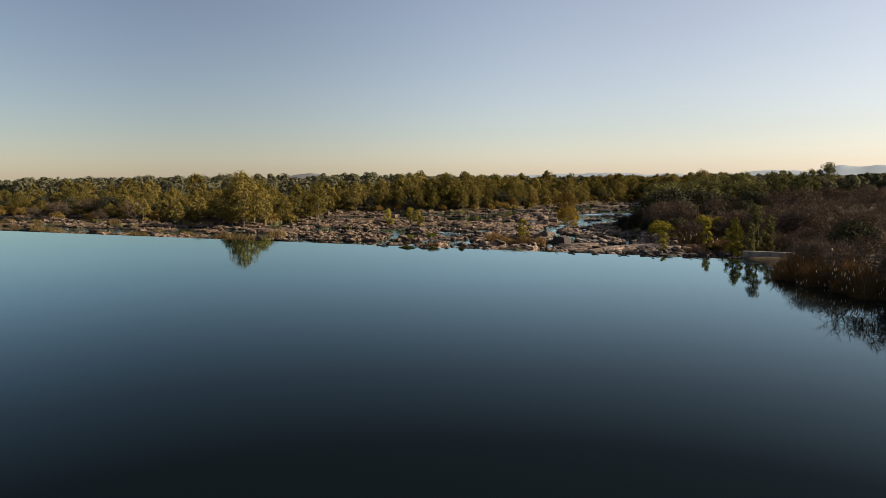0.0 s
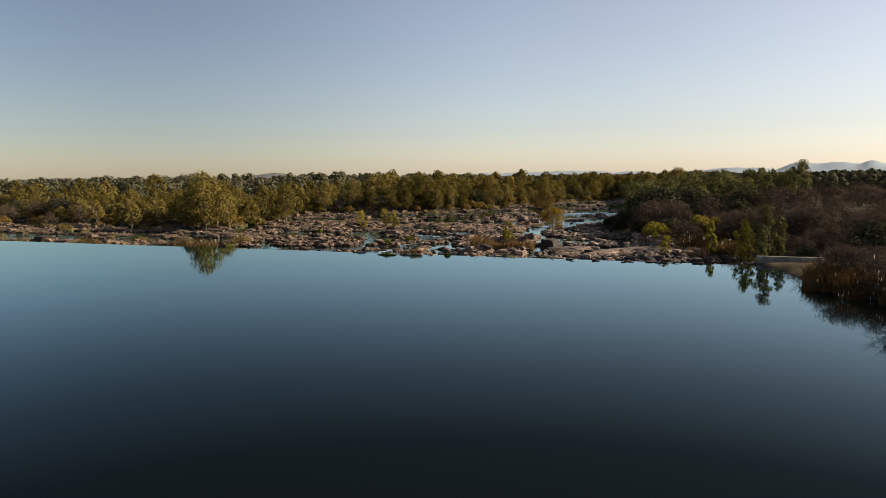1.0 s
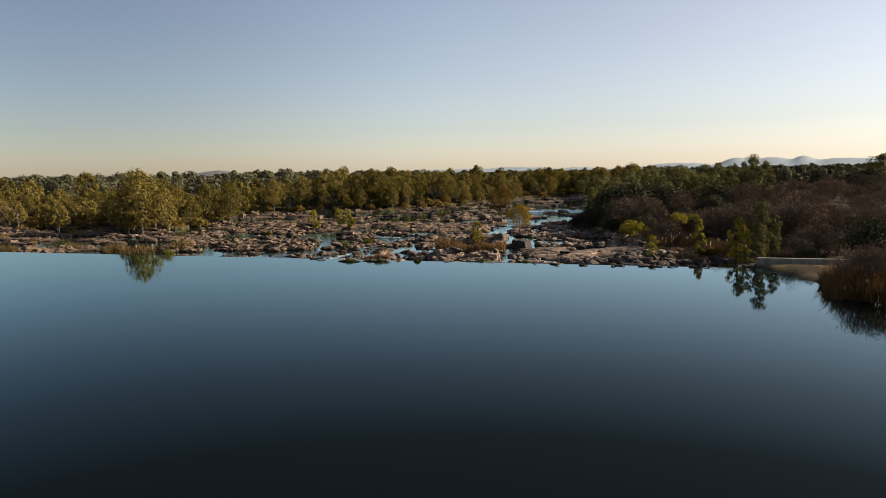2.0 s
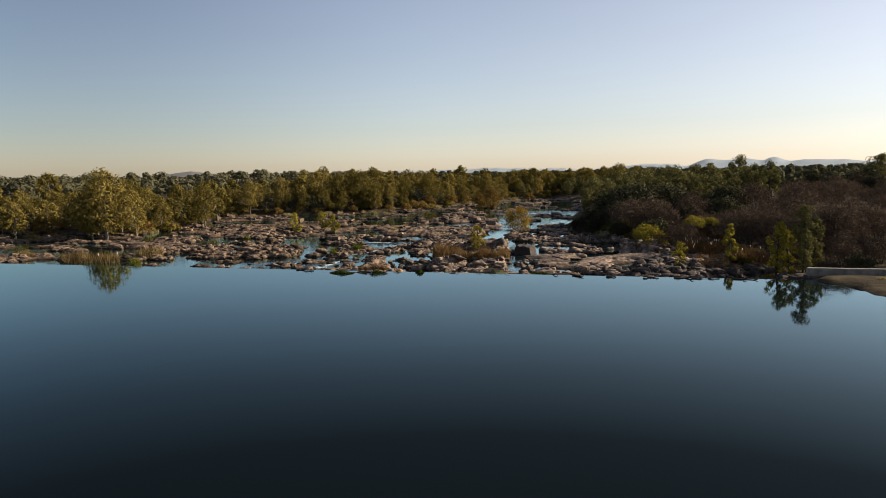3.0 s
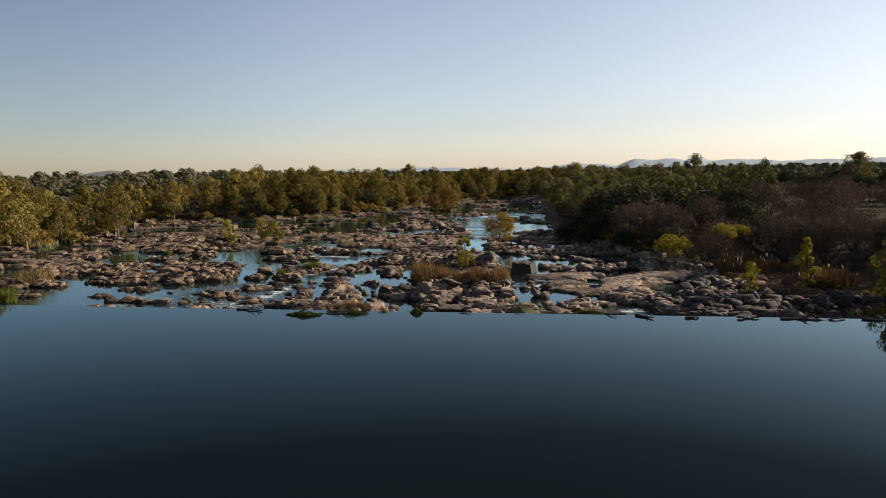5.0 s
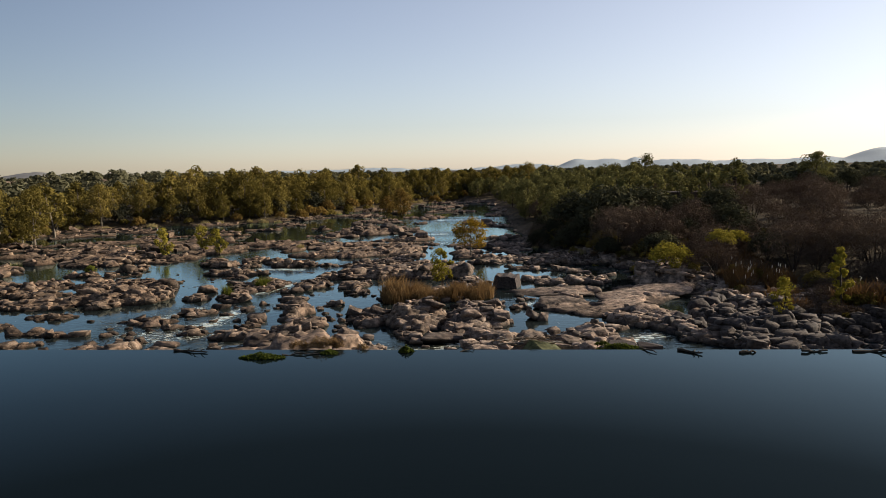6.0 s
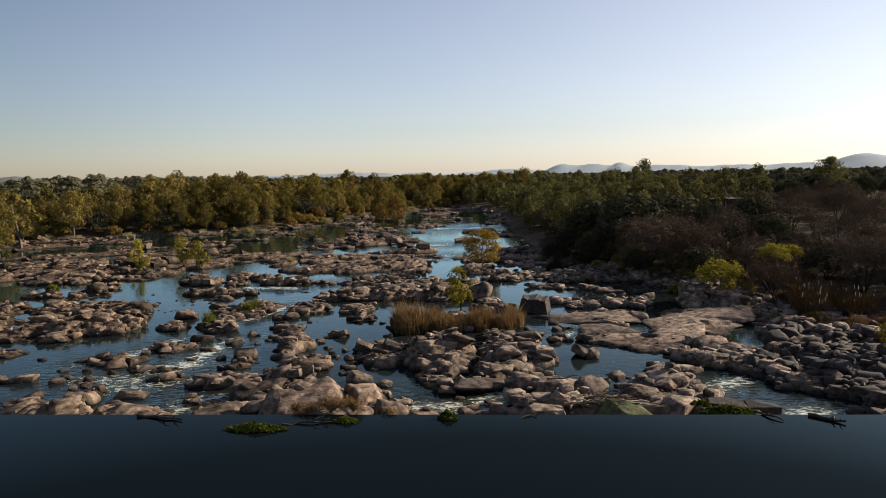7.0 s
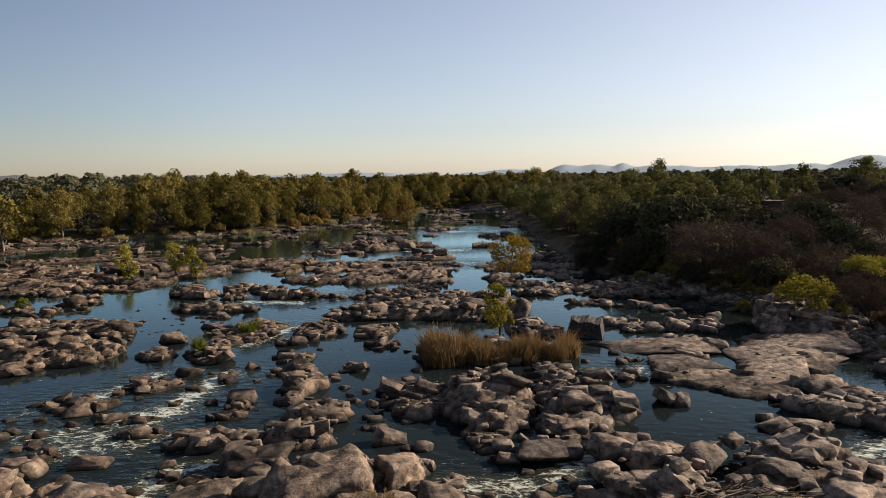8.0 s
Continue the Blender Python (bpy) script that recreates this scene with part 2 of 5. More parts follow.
M_REED = make_leaf("dry_reeds", (0.085, 0.050, 0.022), (0.165, 0.102, 0.045), (0.25, 0.170, 0.080), (0.20, 0.12, 0.05))
# reed colour darkened for the shaded, backlit shore
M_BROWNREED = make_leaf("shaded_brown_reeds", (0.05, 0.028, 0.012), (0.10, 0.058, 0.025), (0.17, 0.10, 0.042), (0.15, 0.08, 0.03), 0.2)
M_GRASS = make_leaf("pale_dry_grass", (0.15, 0.12, 0.05), (0.26, 0.21, 0.10), (0.36, 0.30, 0.15), (0.3, 0.25, 0.1))
M_RANK = make_leaf("rank_brown_grass", (0.060, 0.042, 0.018), (0.125, 0.090, 0.040), (0.21, 0.16, 0.075), (0.16, 0.11, 0.045), 0.2)
M_GREEN = make_leaf("fresh_green_weed", (0.018, 0.026, 0.006), (0.045, 0.056, 0.011), (0.09, 0.105, 0.022), (0.09, 0.11, 0.018))
M_RUSH = make_leaf("yellow_green_rushes", (0.04, 0.045, 0.009), (0.085, 0.092, 0.016), (0.15, 0.155, 0.03), (0.15, 0.16, 0.025))
M_PLUME = make_plain("reed_plume", (0.45, 0.38, 0.29), (0.68, 0.6, 0.48), 5.0)
M_TWIG = make_plain("dry_brown_twigs", (0.045, 0.030, 0.019), (0.17, 0.115, 0.07), 5.0)
M_POST = make_plain("bleached_wood", (0.16, 0.135, 0.105), (0.36, 0.31, 0.25), 4.0)
M_CONCRETE = make_plain("weathered_concrete", (0.10, 0.092, 0.08), (0.25, 0.23, 0.20), 1.2)
M_BRICK = make_plain("dark_brick", (0.06, 0.045, 0.04), (0.12, 0.09, 0.08), 2.0)
M_WALLWHITE = make_plain("pale_plaster", (0.55, 0.52, 0.47), (0.75, 0.72, 0.66), 0.5)
M_MOSS = make_plain("mossy_concrete", (0.022, 0.028, 0.012), (0.135, 0.135, 0.062), 3.4, 0.9, 0.8)
M_ROOF = make_plain("roof_tiles", (0.12, 0.08, 0.06), (0.2, 0.14, 0.11), 0.6)
# distance haze is put into the hills' pale blue colour
M_HILL = make_plain("haze_blue_hill", (0.21, 0.25, 0.28), (0.25, 0.29, 0.32), 0.004)
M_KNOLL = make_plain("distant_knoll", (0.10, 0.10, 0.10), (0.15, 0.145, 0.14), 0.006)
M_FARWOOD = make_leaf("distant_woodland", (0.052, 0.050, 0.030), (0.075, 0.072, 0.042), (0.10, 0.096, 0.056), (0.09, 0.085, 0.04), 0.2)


# ---- mesh helpers ----
def mesh_from(name, verts, faces, material, smooth=False):
    """A mesh from arrays of vertices and of triangles or quads."""
    verts, faces = np.asarray(verts, np.float32), np.asarray(faces, np.int32)
    k = faces.shape[1]
    me = bpy.data.meshes.new(name)
    me.vertices.add(len(verts))
    me.vertices.foreach_set("co", verts.ravel())
    me.loops.add(faces.size)
    me.loops.foreach_set("vertex_index", faces.ravel())
    me.polygons.add(len(faces))
    me.polygons.foreach_set("loop_start", np.arange(0, faces.size, k, dtype=np.int32))
    me.update(calc_edges=True)
    me.polygons.foreach_set("use_smooth", np.full(len(faces), smooth))
    me.materials.append(material)
    me.validate()
    return me


def merge(pieces):
    """Joins (verts, faces) pairs into one pair."""
    vs, fs, n = [], [], 0
    for v, f in pieces:
        vs.append(v)
        fs.append(np.asarray(f) + n)
        n += len(v)
    return np.concatenate(vs), np.concatenate(fs)


def part(name, me, parent, label=""):
    ob = new(name, me)
    ob.parent = parent
    return tagged(ob, label)


def lattice(ix, iy, seed):
    h = np.sin(ix * 127.1 + iy * 311.7 + seed * 74.7) * 43758.5453
    return h - np.floor(h)


def vnoise(x, y, seed=0):
    """Smooth noise, 0 to 1."""
    ix, iy = np.floor(x), np.floor(y)
    fx, fy = x - ix, y - iy
    ux, uy = fx * fx * (3 - 2 * fx), fy * fy * (3 - 2 * fy)
    a, b = lattice(ix, iy, seed), lattice(ix + 1, iy, seed)
    c, d = lattice(ix, iy + 1, seed), lattice(ix + 1, iy + 1, seed)
    return (a + (b - a) * ux) * (1 - uy) + (c + (d - c) * ux) * uy


def fbm(x, y, seed=0, octaves=4):
    out, amp, tot = 0, 1.0, 0.0
    for o in range(octaves):
        out = out + amp * vnoise(x * 2 ** o, y * 2 ** o, seed + o * 7)
        tot += amp
        amp *= 0.5
    return out / tot


def blocks(x, y, sx, sy, seed):
    """Fractured rock: for each place its block's random number, its tilt and the distance to the next crack."""
    gx, gy = x / sx, y / sy
    ix, iy = np.floor(gx), np.floor(gy)
    f1, f2 = np.full(x.shape, 9.0), np.full(x.shape, 9.0)
    val, tx, ty = np.zeros(x.shape), np.zeros(x.shape), np.zeros(x.shape)
    for dx in (-1, 0, 1):
        for dy in (-1, 0, 1):
            cx, cy = ix + dx, iy + dy
            ox = gx - (cx + 0.1 + 0.8 * lattice(cx, cy, seed))
            oy = gy - (cy + 0.1 + 0.8 * lattice(cx, cy, seed + 3))
            d = np.hypot(ox, oy)
            near = d < f1
            f2 = np.where(near, f1, np.minimum(f2, d))
            f1 = np.where(near, d, f1)
            val = np.where(near, lattice(cx, cy, seed + 5), val)
            tx, ty = np.where(near, ox, tx), np.where(near, oy, ty)
    return val, tx, ty, f2 - f1


def smooth(a, b, x):
    t = np.clip((x - a) / (b - a), 0, 1)
    return t * t * (3 - 2 * t)


# ---- the ground: one sheet from under the reservoir to the horizon ----
RIVER = -2.2
ISLANDS = []


def island(x, y, rx, ry, h):
    ISLANDS.append((x, y, rx, ry, h))


island(0.8, 18.0, 2.7, 4.2, 1.5)
island(-3.4, 18.6, 1.7, 2.8, 0.8)
island(6.3, 19.0, 2.4, 5.2, 1.3)
island(4.7, 14.5, 1.5, 1.8, 0.8)
island(3.4, 11.3, 1.2, 1.1, 0.5)
island(0.4, 13.4, 1.4, 1.8, 0.5)
island(1.3, 10.4, 1.0, 0.5, 0.3)
island(-5.4, 20.9, 0.9, 1.2, 0.4)
island(-6.4, 6.9, 2.8, 1.3, 1.6)
island(-3.6, 8.9, 0.9, 0.6, 1.2)
island(-1.7, 6.9, 0.9, 0.7, 1)
island(-13.9, 12.4, 2.6, 1.1, 0.8)
island(-10.7, 9.9, 1.7, 0.5, 1)
island(-9.6, 12.5, 1.7, 1.2, 0.9)
island(-9.5, 16.3, 2.0, 1.9, 0.8)
island(-11.7, 20.9, 1.1, 2.8, 1)
island(-14.7, 18.3, 0.6, 1.2, 0.9)
island(-14.9, 16.7, 1.5, 1.1, 0.5)
island(-20.7, 15.5, 2.4, 1.0, 0.3)
island(-26.6, 17.8, 1.4, 0.9, 0.35)
island(-21.5, 21.8, 1.8, 1.5, 0.25)
island(-18.9, 9.7, 0.7, 0.5, 0.35)
island(-21.7, 10.1, 0.7, 0.5, 0.3)
island(-22.1, 9.0, 0.7, 0.8, 0.3)
island(-13.1, 7.4, 1.6, 0.5, 0.5)
island(-10.7, 6.9, 0.6, 0.5, 0.6)
island(-11.0, 9.0, 1.6, 0.8, 0.8)
island(-18.4, 13.4, 1.4, 0.7, 0.3)
island(-20.4, 5.9, 1.1, 0.6, 1)
island(-17.1, 5.8, 1.9, 0.5, 1)
island(-11.7, 6.9, 2.2, 0.5, 0.8)
island(-34.1, 29.3, 5.7, 3.5, 1)
island(-34.6, 24.5, 1.6, 1.1, 0.8)
island(-32.9, 26.0, 0.7, 0.9, 0.4)
island(-39.2, 38.2, 6.9, 2.9, 0.6)
island(-32.8, 37.7, 1.5, 3.5, 0.9)
island(-45.4, 46.6, 0.8, 1.7, 0.6)
island(-50.3, 47.2, 2.6, 2.2, 0.4)
island(-28.1, 47.4, 5.0, 2.1, 0.6)
island(-30.7, 42.6, 1.7, 1.1, 0.25)
island(-26.8, 43.6, 2.0, 0.7, 0.2)
island(-21.9, 31.2, 1.5, 3.2, 0.5)
island(-20.9, 29.0, 1.1, 2.5, 0.5)
island(-19.5, 37.0, 1.8, 3.8, 0.6)
island(-23.0, 37.3, 1.6, 2.2, 0.3)
island(-26.4, 34.2, 0.9, 1.0, 0.6)
island(-25.4, 29.3, 1.8, 1.3, 0.5)
island(-14.4, 37.4, 2.3, 3.3, 0.6)
island(-9.0, 37.4, 1.5, 2.4, 0.5)
island(-7.4, 32.5, 0.8, 1.2, 0.4)
island(-16.3, 33.1, 1.2, 0.9, 0.3)
island(-14.1, 28.7, 1.6, 1.5, 0.35)
island(-9.2, 26.4, 1.1, 1.3, 0.6)
island(-12.8, 25.0, 1.1, 1.2, 0.6)
island(-16.4, 26.2, 0.6, 0.5, 0.5)
island(-20.0, 21.8, 0.6, 0.6, 0.5)
island(-9.9, 43.6, 5.1, 1.9, 0.7)
island(-5.4, 46.6, 4.4, 3.8, 1)
island(-0.6, 44.8, 5.5, 3.3, 1.1)
island(-18.7, 47.6, 1.5, 1.0, 0.4)
island(-14.9, 48.3, 2.4, 1.7, 0.4)
island(-13.2, 54.6, 1.7, 1.2, 0.4)
island(-29.0, 84.7, 2.8, 5.4, 0.5)
island(-21.9, 77.5, 2.6, 6.0, 0.7)
island(-15.2, 68.6, 3.9, 6.0, 0.8)
island(-8.6, 71.9, 4.7, 6.0, 0.8)
island(-21.1, 66.9, 5.4, 3.5, 0.5)
island(-7.3, 57.9, 2.7, 4.6, 0.5)
island(-45.3, 93.2, 3.1, 6.0, 0.7)
island(-38.1, 86.9, 3.9, 6.0, 0.6)
island(-29.0, 75.2, 3.4, 4.4, 0.5)
island(-29.7, 60.7, 2.2, 3.2, 0.4)
island(-25.3, 59.1, 2.5, 2.5, 0.4)
island(-21.0, 57.6, 2.1, 2.2, 0.3)
island(-52.4, 79.0, 4.6, 6.0, 0.6)
island(-42.0, 74.8, 4.8, 6.0, 0.6)
island(-66.0, 74.3, 7.7, 6.0, 0.6)
island(-56.5, 59.3, 4.2, 4.8, 0.6)
island(-45.1, 54.4, 2.8, 1.8, 0.4)
island(-45.6, 50.7, 2.0, 1.4, 0.5)
island(-36.9, 59.5, 1.8, 2.5, 0.4)
island(-67.1, 95.5, 4.3, 6.0, 0.5)
island(-85.7, 103.3, 7.8, 6.0, 0.3)
island(-69.9, 89.0, 1.6, 4.1, 0.5)
island(5.1, 36.6, 2.5, 1.8, 0.8)
island(1.3, 30.3, 5.6, 3.8, 0.25)
island(2.2, 27.7, 2.5, 1.2, 0.5)
island(5.2, 26.0, 1.4, 0.8, 0.4)
island(16.7, 31.7, 2.4, 3.0, 0.6)
island(14.8, 26.8, 2.4, 0.9, 0.5)
island(15.0, 23.4, 3.3, 2.0, 0.4)
island(17.3, 22.0, 2.9, 2.9, 0.35)
island(19.8, 25.9, 2.1, 2.1, 0.5)
island(24.3, 32.0, 3.9, 4.0, 0.5)
island(28.4, 36.0, 2.8, 3.1, 0.5)
island(23.2, 28.2, 3.0, 3.0, 0.5)
island(14.3, 38.3, 1.5, 1.5, 0.5)
island(18.7, 38.5, 2.6, 1.7, 0.7)
island(12.5, 40.6, 1.3, 1.6, 0.4)
island(10.1, 24.6, 0.8, 2.0, 0.5)
island(22.0, 22.0, 1.8, 1.6, 0.8)
island(19.9, 17.4, 1.8, 1.8, 0.9)
island(22.9, 19.0, 1.4, 2.5, 0.9)
island(22.6, 15.8, 2.1, 2.4, 0.9)
island(18.2, 14.7, 1.3, 0.5, 0.5)
island(6.8, 11.9, 1.0, 0.5, 1)
island(8.6, 10.5, 1.6, 0.8, 1.2)
island(10.8, 10.3, 1.2, 0.6, 1.1)
island(15.6, 10.7, 2.1, 0.9, 1.4)
island(14.6, 8.3, 2.4, 0.7, 1.4)
island(8.1, 6.7, 2.9, 0.8, 1.2)
island(15.6, 6.5, 1.3, 0.5, 1.2)
island(5.9, 6.4, 2.2, 0.5, 1)
island(-21.6, 5.8, 2.2, 1.1, 1)
island(-16.9, 5.6, 1.8, 0.8, 1)
island(-11.6, 6.6, 1.7, 0.8, 0.8)
island(-10.9, 9.4, 1.6, 1.4, 1)
island(-6.4, 6.8, 2.1, 2.2, 1.6)
island(-3.6, 8.6, 1.0, 0.8, 1.3)
island(-1.7, 6.5, 0.9, 0.9, 1.2)
island(0.7, 5.7, 1.1, 0.6, 0.6)
island(3.4, 6.0, 1.3, 0.5, 0.4)
island(6.9, 6.0, 0.8, 0.9, 0.9)
island(15.1, 5.5, 1.3, 1.1, 1.6)
island(14.3, 9.4, 1.4, 0.7, 1.3)
island(-60.0, 68.0, 8.5, 5.5, 0.6)
island(-19.7, 108.0, 7.7, 9.0, 1.0)
island(-8.2, 90.0, 4.2, 4.0, 0.7)
island(28.0, 9.0, 6.0, 8.0, 0.5)
island(33.0, 20.0, 7.0, 9.0, 0.8)
island(28.5, 38.2, 4.0, 3.2, 2.1)
island(-33.5, 13.2, 2.6, 1.0, 0.3)
island(-38.7, 16.1, 1.6, 0.8, 0.3)
island(-29.6, 12.6, 1.6, 0.8, 0.3)
island(-25.0, 17.6, 2.4, 1.2, 0.35)
island(-47.8, 15.0, 1.6, 0.8, 0.3)
island(-66.0, 19.7, 2.6, 1.6, 1.0)
island(-42.2, 25.8, 5.0, 2.6, 0.5)
island(-36.5, 20.0, 2.6, 1.2, 0.35)
island(-31.5, 9.3, 1.5, 0.7, 0.3)
island(-50.0, 22.0, 2.5, 1.4, 0.4)
island(-46.0, 32.0, 4.0, 2.0, 0.5)
island(-56.0, 30.0, 4.0, 2.0, 0.5)

POOLS = []


def pool(x, y, rx, ry):
    POOLS.append((x, y, rx, ry))


pool(-39.9, 54, 3.6, 8)
pool(-31.1, 39.5, 2.2, 4.0)
pool(-47.1, 56, 4.0, 3.0)
pool(-4.8, 120, 5.5, 17)
pool(-0.6, 90, 3.6, 10)
pool(-1.0, 66, 2.6, 11)
pool(-24.7, 123, 8, 5)
pool(-37, 142, 8, 14)
pool(-46, 172, 9, 14)
pool(-33, 73, 3.4, 4.5)
pool(-79, 98, 10, 7)
pool(-39, 95, 7, 8)
pool(8.6, 47, 3.6, 4)
pool(12.6, 33, 2.0, 4)
pool(18.4, 28.7, 1.4, 1.2)
pool(26.4, 23.4, 1.9, 2.2)
pool(21.5, 7.0, 4.6, 3.2)
pool(-18.5, 50.5, 5.5, 3.5)
pool(-8, 78, 7, 3)
pool(0, 150, 6, 18)
pool(2, 195, 6, 20)
pool(-20, 185, 8, 10)
pool(-22, 90, 5, 5)
pool(-60, 84, 6, 3)

LEFT_X = [-420, -200, -112, -88, -93, -108, -84, -54, -41, -28, -8, 40]
LEFT_Y = [84, 74, 66, 62, 90, 122, 132, 142, 182, 214, 256, 330]
RIGHT_Y = [-400, -60, -40, -30, -25, -21, -12, -4, 0, 4, 12, 24, 36, 48, 60, 76, 120, 176, 230, 258, 600]
RIGHT_X = [60, 59, 57.5, 55, 51.8, 48.4, 45.4, 44.2, 43, 42, 41, 37.5, 33, 28, 20.5, 16, 13, 12, 7, -10, -10]
EDGE = np.array(list(zip(LEFT_X, LEFT_Y)), float)


def left_inside(x, y):
    """Signed distance from the left bank's edge; positive is inland."""
    best, inland = np.full(x.shape, 1e9), np.zeros(x.shape, bool)
    for (ax, ay), (bx, by) in zip(EDGE[:-1], EDGE[1:]):
        ux, uy = bx - ax, by - ay
        t = np.clip(((x - ax) * ux + (y - ay) * uy) / (ux * ux + uy * uy), 0, 1)
        best = np.minimum(best, np.hypot(x - ax - t * ux, y - ay - t * uy))
    ring = [tuple(p) for p in EDGE] + [(40, 9000), (-9000, 9000), (-9000, EDGE[0][1])]
    for (ax, ay), (bx, by) in zip(ring, ring[1:] + ring[:1]):
        if ay != by:
            inland ^= ((ay > y) != (by > y)) & (x < (bx - ax) * (y - ay) / (by - ay) + ax)
    return np.where(inland, best, -best)


def right_inside(x, y):
    return (x - np.interp(y, RIGHT_Y, RIGHT_X)) * 0.9


def relief(x, y):
    """Height of the ground, how much of it is soil, and the block's random number."""
    x, y = np.asarray(x, float), np.asarray(y, float)
    wx = x + 1.9 * (fbm(x * 0.6, y * 0.6, 3) - 0.5)
    wy = y + 1.9 * (fbm(x * 0.6, y * 0.6, 11) - 0.5)
    up, s = np.zeros(x.shape), np.zeros(x.shape)
    for ix, iy, rx, ry, h in ISLANDS:
        e = (1 - np.hypot((wx - ix) / rx, (wy - iy) / ry)) * min(rx, ry) + (0.12 if iy < 45 else -0.1)
        k = smooth(-0.25, 0.3, e)
        s = np.maximum(s, k)
        up = np.maximum(up, 0.85 * k * h * (0.65 + 0.35 * smooth(0.2, 1.5, e)))
    far = fbm(x / 11, y / 4.5, 21, 4) + 0.10 * (fbm(x / 3, y / 1.6, 31, 2) - 0.5)
    open_water = smooth(40, 52, y) + smooth(-40, -50, x) * smooth(-1, 8, y) + smooth(24, 32, x)
    cover = smooth(0.555, 0.61, far) * np.clip(open_water, 0, 1)
    few = smooth(0.62, 0.68, fbm(x / 3.2, y / 1.8, 41, 3)) * smooth(5, 9, y) * 0.45
    bg = np.maximum(cover, few * (1 - np.clip(open_water, 0, 1)))
    up = np.maximum(up, bg * (0.25 + 0.8 * (fbm(x / 8, y / 5, 51, 3) - 0.3)))
    s = np.maximum(s, bg)
    for ix, iy, rx, ry in POOLS:
        k = smooth(-0.12, 0.12, 1 - np.hypot((wx - ix) / rx, (wy - iy) / ry) + 0.35 * (fbm(x / 2.5, y / 2.5, 17, 2) - 0.5))
        s, up = s * (1 - k), up * (1 - k)
    v1, tx1, ty1, c1 = blocks(wx * 0.97 + wy * 0.2, wy - 0.2 * wx, 2.1, 1.25, 1)
    v2, tx2, ty2, c2 = blocks(wx, wy, 0.8, 0.6, 2)
    crag = (v1 - 0.45) * 0.85 + tx1 * (lattice(np.floor(v1 * 997), 1, 2) - 0.35) * 0.5 + ty1 * (v1 - 0.5) * 0.4
    crag = crag - 0.6 * (1 - smooth(0.0, 0.2, c1)) + 0.3 * (v2 - 0.5) - 0.2 * (1 - smooth(0, 0.15, c2))
    slabby = smooth(11, 13, x) * smooth(32, 28, x) * smooth(34, 31, y) * smooth(15, 19, y)
    crag = crag * 0.6 * (1 - 0.5 * slabby)
    rubbly = smooth(23, 28, x) * smooth(2, 4, y)
    crag = crag * (1 + 0.5 * rubbly)
    z = -3.1 + s * 0.9 + up + s * crag * np.clip(0.45 + up * 0.7, 0, 1.1)
    li, ri = left_inside(x, y), right_inside(x, y)
    lb = smooth(-4, 3, li + 3 * (fbm(x / 5, y / 5, 61) - 0.5))
    rb = smooth(-4, 3, ri + 3 * (fbm(x / 5, y / 5, 71) - 0.5))
    zl = -1.2 + 2.2 * smooth(0, 70, li) + 0.5 * (fbm(x / 6, y / 6, 81) - 0.5)
    zr = -0.9 + 3.6 * smooth(0, 45, ri) * smooth(5, 50, y) + 1.3 * (1 - smooth(-2, 14, y)) + 0.6 * (fbm(x / 6, y / 6, 91) - 0.5)
    z = z * (1 - lb) + zl * lb
    z = z * (1 - rb) + zr * rb
    soil = np.maximum(lb, rb)
    z = z + 4.0 * smooth(130, 330, li) * smooth(-140, -280, x)
    lake = (1 - smooth(-2.5, -1.0, y)) * (1 - smooth(-3, 0.5, ri)) 
    z = z * (1 - lake) - 4.5 * lake
    behind = smooth(-1.0, 1.5, y)
    z = np.where((ri < 0) & (y < 1.5), np.minimum(z, -1.2 - 1.5 * (1 - behind)), z)
    away = smooth(350, 900, np.hypot(x, y))
    return z * (1 - away) + 1.0 * away, soil, v1 * 0.6 + v2 * 0.4


def spaced(stops):
    """Grid lines: (start, step) pairs up to the last stop."""
    out = []
    for (a, st), (b, _) in zip(stops[:-1], stops[1:]):
        n = max(1, round((b - a) / st))
        out += [a + (b - a) * i / n for i in range(n)]
    return np.array(out + [stops[-1][0]])


gx = spaced([(-4500, 900), (-900, 90), (-270, 6), (-200, 2.2), (-110, 1.2), (-62, 0.6), (-40, 0.34), (28, 0.5), (45, 1.2), (75, 5), (250, 60), (900, 900), (4500, 0)])
gy = spaced([(-900, 150), (-150, 10), (-50, 2.5), (-5, 0.5), (1, 0.3), (32, 0.5), (60, 0.8), (110, 1.6), (200, 4), (300, 40), (900, 300), (4500, 0)])
X, Y = np.meshgrid(gx, gy)
Z, SOIL, CELL = relief(X, Y)
nx, ny = len(gx), len(gy)
idx = np.arange(nx * ny).reshape(ny, nx)
quads = np.stack([idx[:-1, :-1], idx[:-1, 1:], idx[1:, 1:], idx[1:, :-1]], -1).reshape(-1, 4)
me = mesh_from("ground", np.stack([X, Y, Z], -1).reshape(-1, 3), quads, M_GROUND, True)
for key, arr in (("soil", SOIL), ("block", CELL)):
    me.attributes.new(key, "FLOAT", "POINT").data.foreach_set("value", arr.astype(np.float32).ravel())
tagged(new("ground", me), "fractured pinkish granite river bed between dry grassy banks", "river bed", kind="structure")


def sheet(name, x0, x1, y0, y1, z, material, label):
    me = mesh_from(name, [(x0, y0, z), (x1, y0, z), (x1, y1, z), (x0, y1, z)], [(0, 1, 2, 3)], material)
    return tagged(new(name, me), label, "water", kind="structure")


sheet("reservoir_water", -700, 90, -600, 0.36, 0.0, M_LAKE, "calm dark reservoir water mirroring the sky")
FOAM = []


def rapids(x0, y0, x1, y1, width, strength):
    FOAM.append((x0, y0, x1, y1, width, strength))


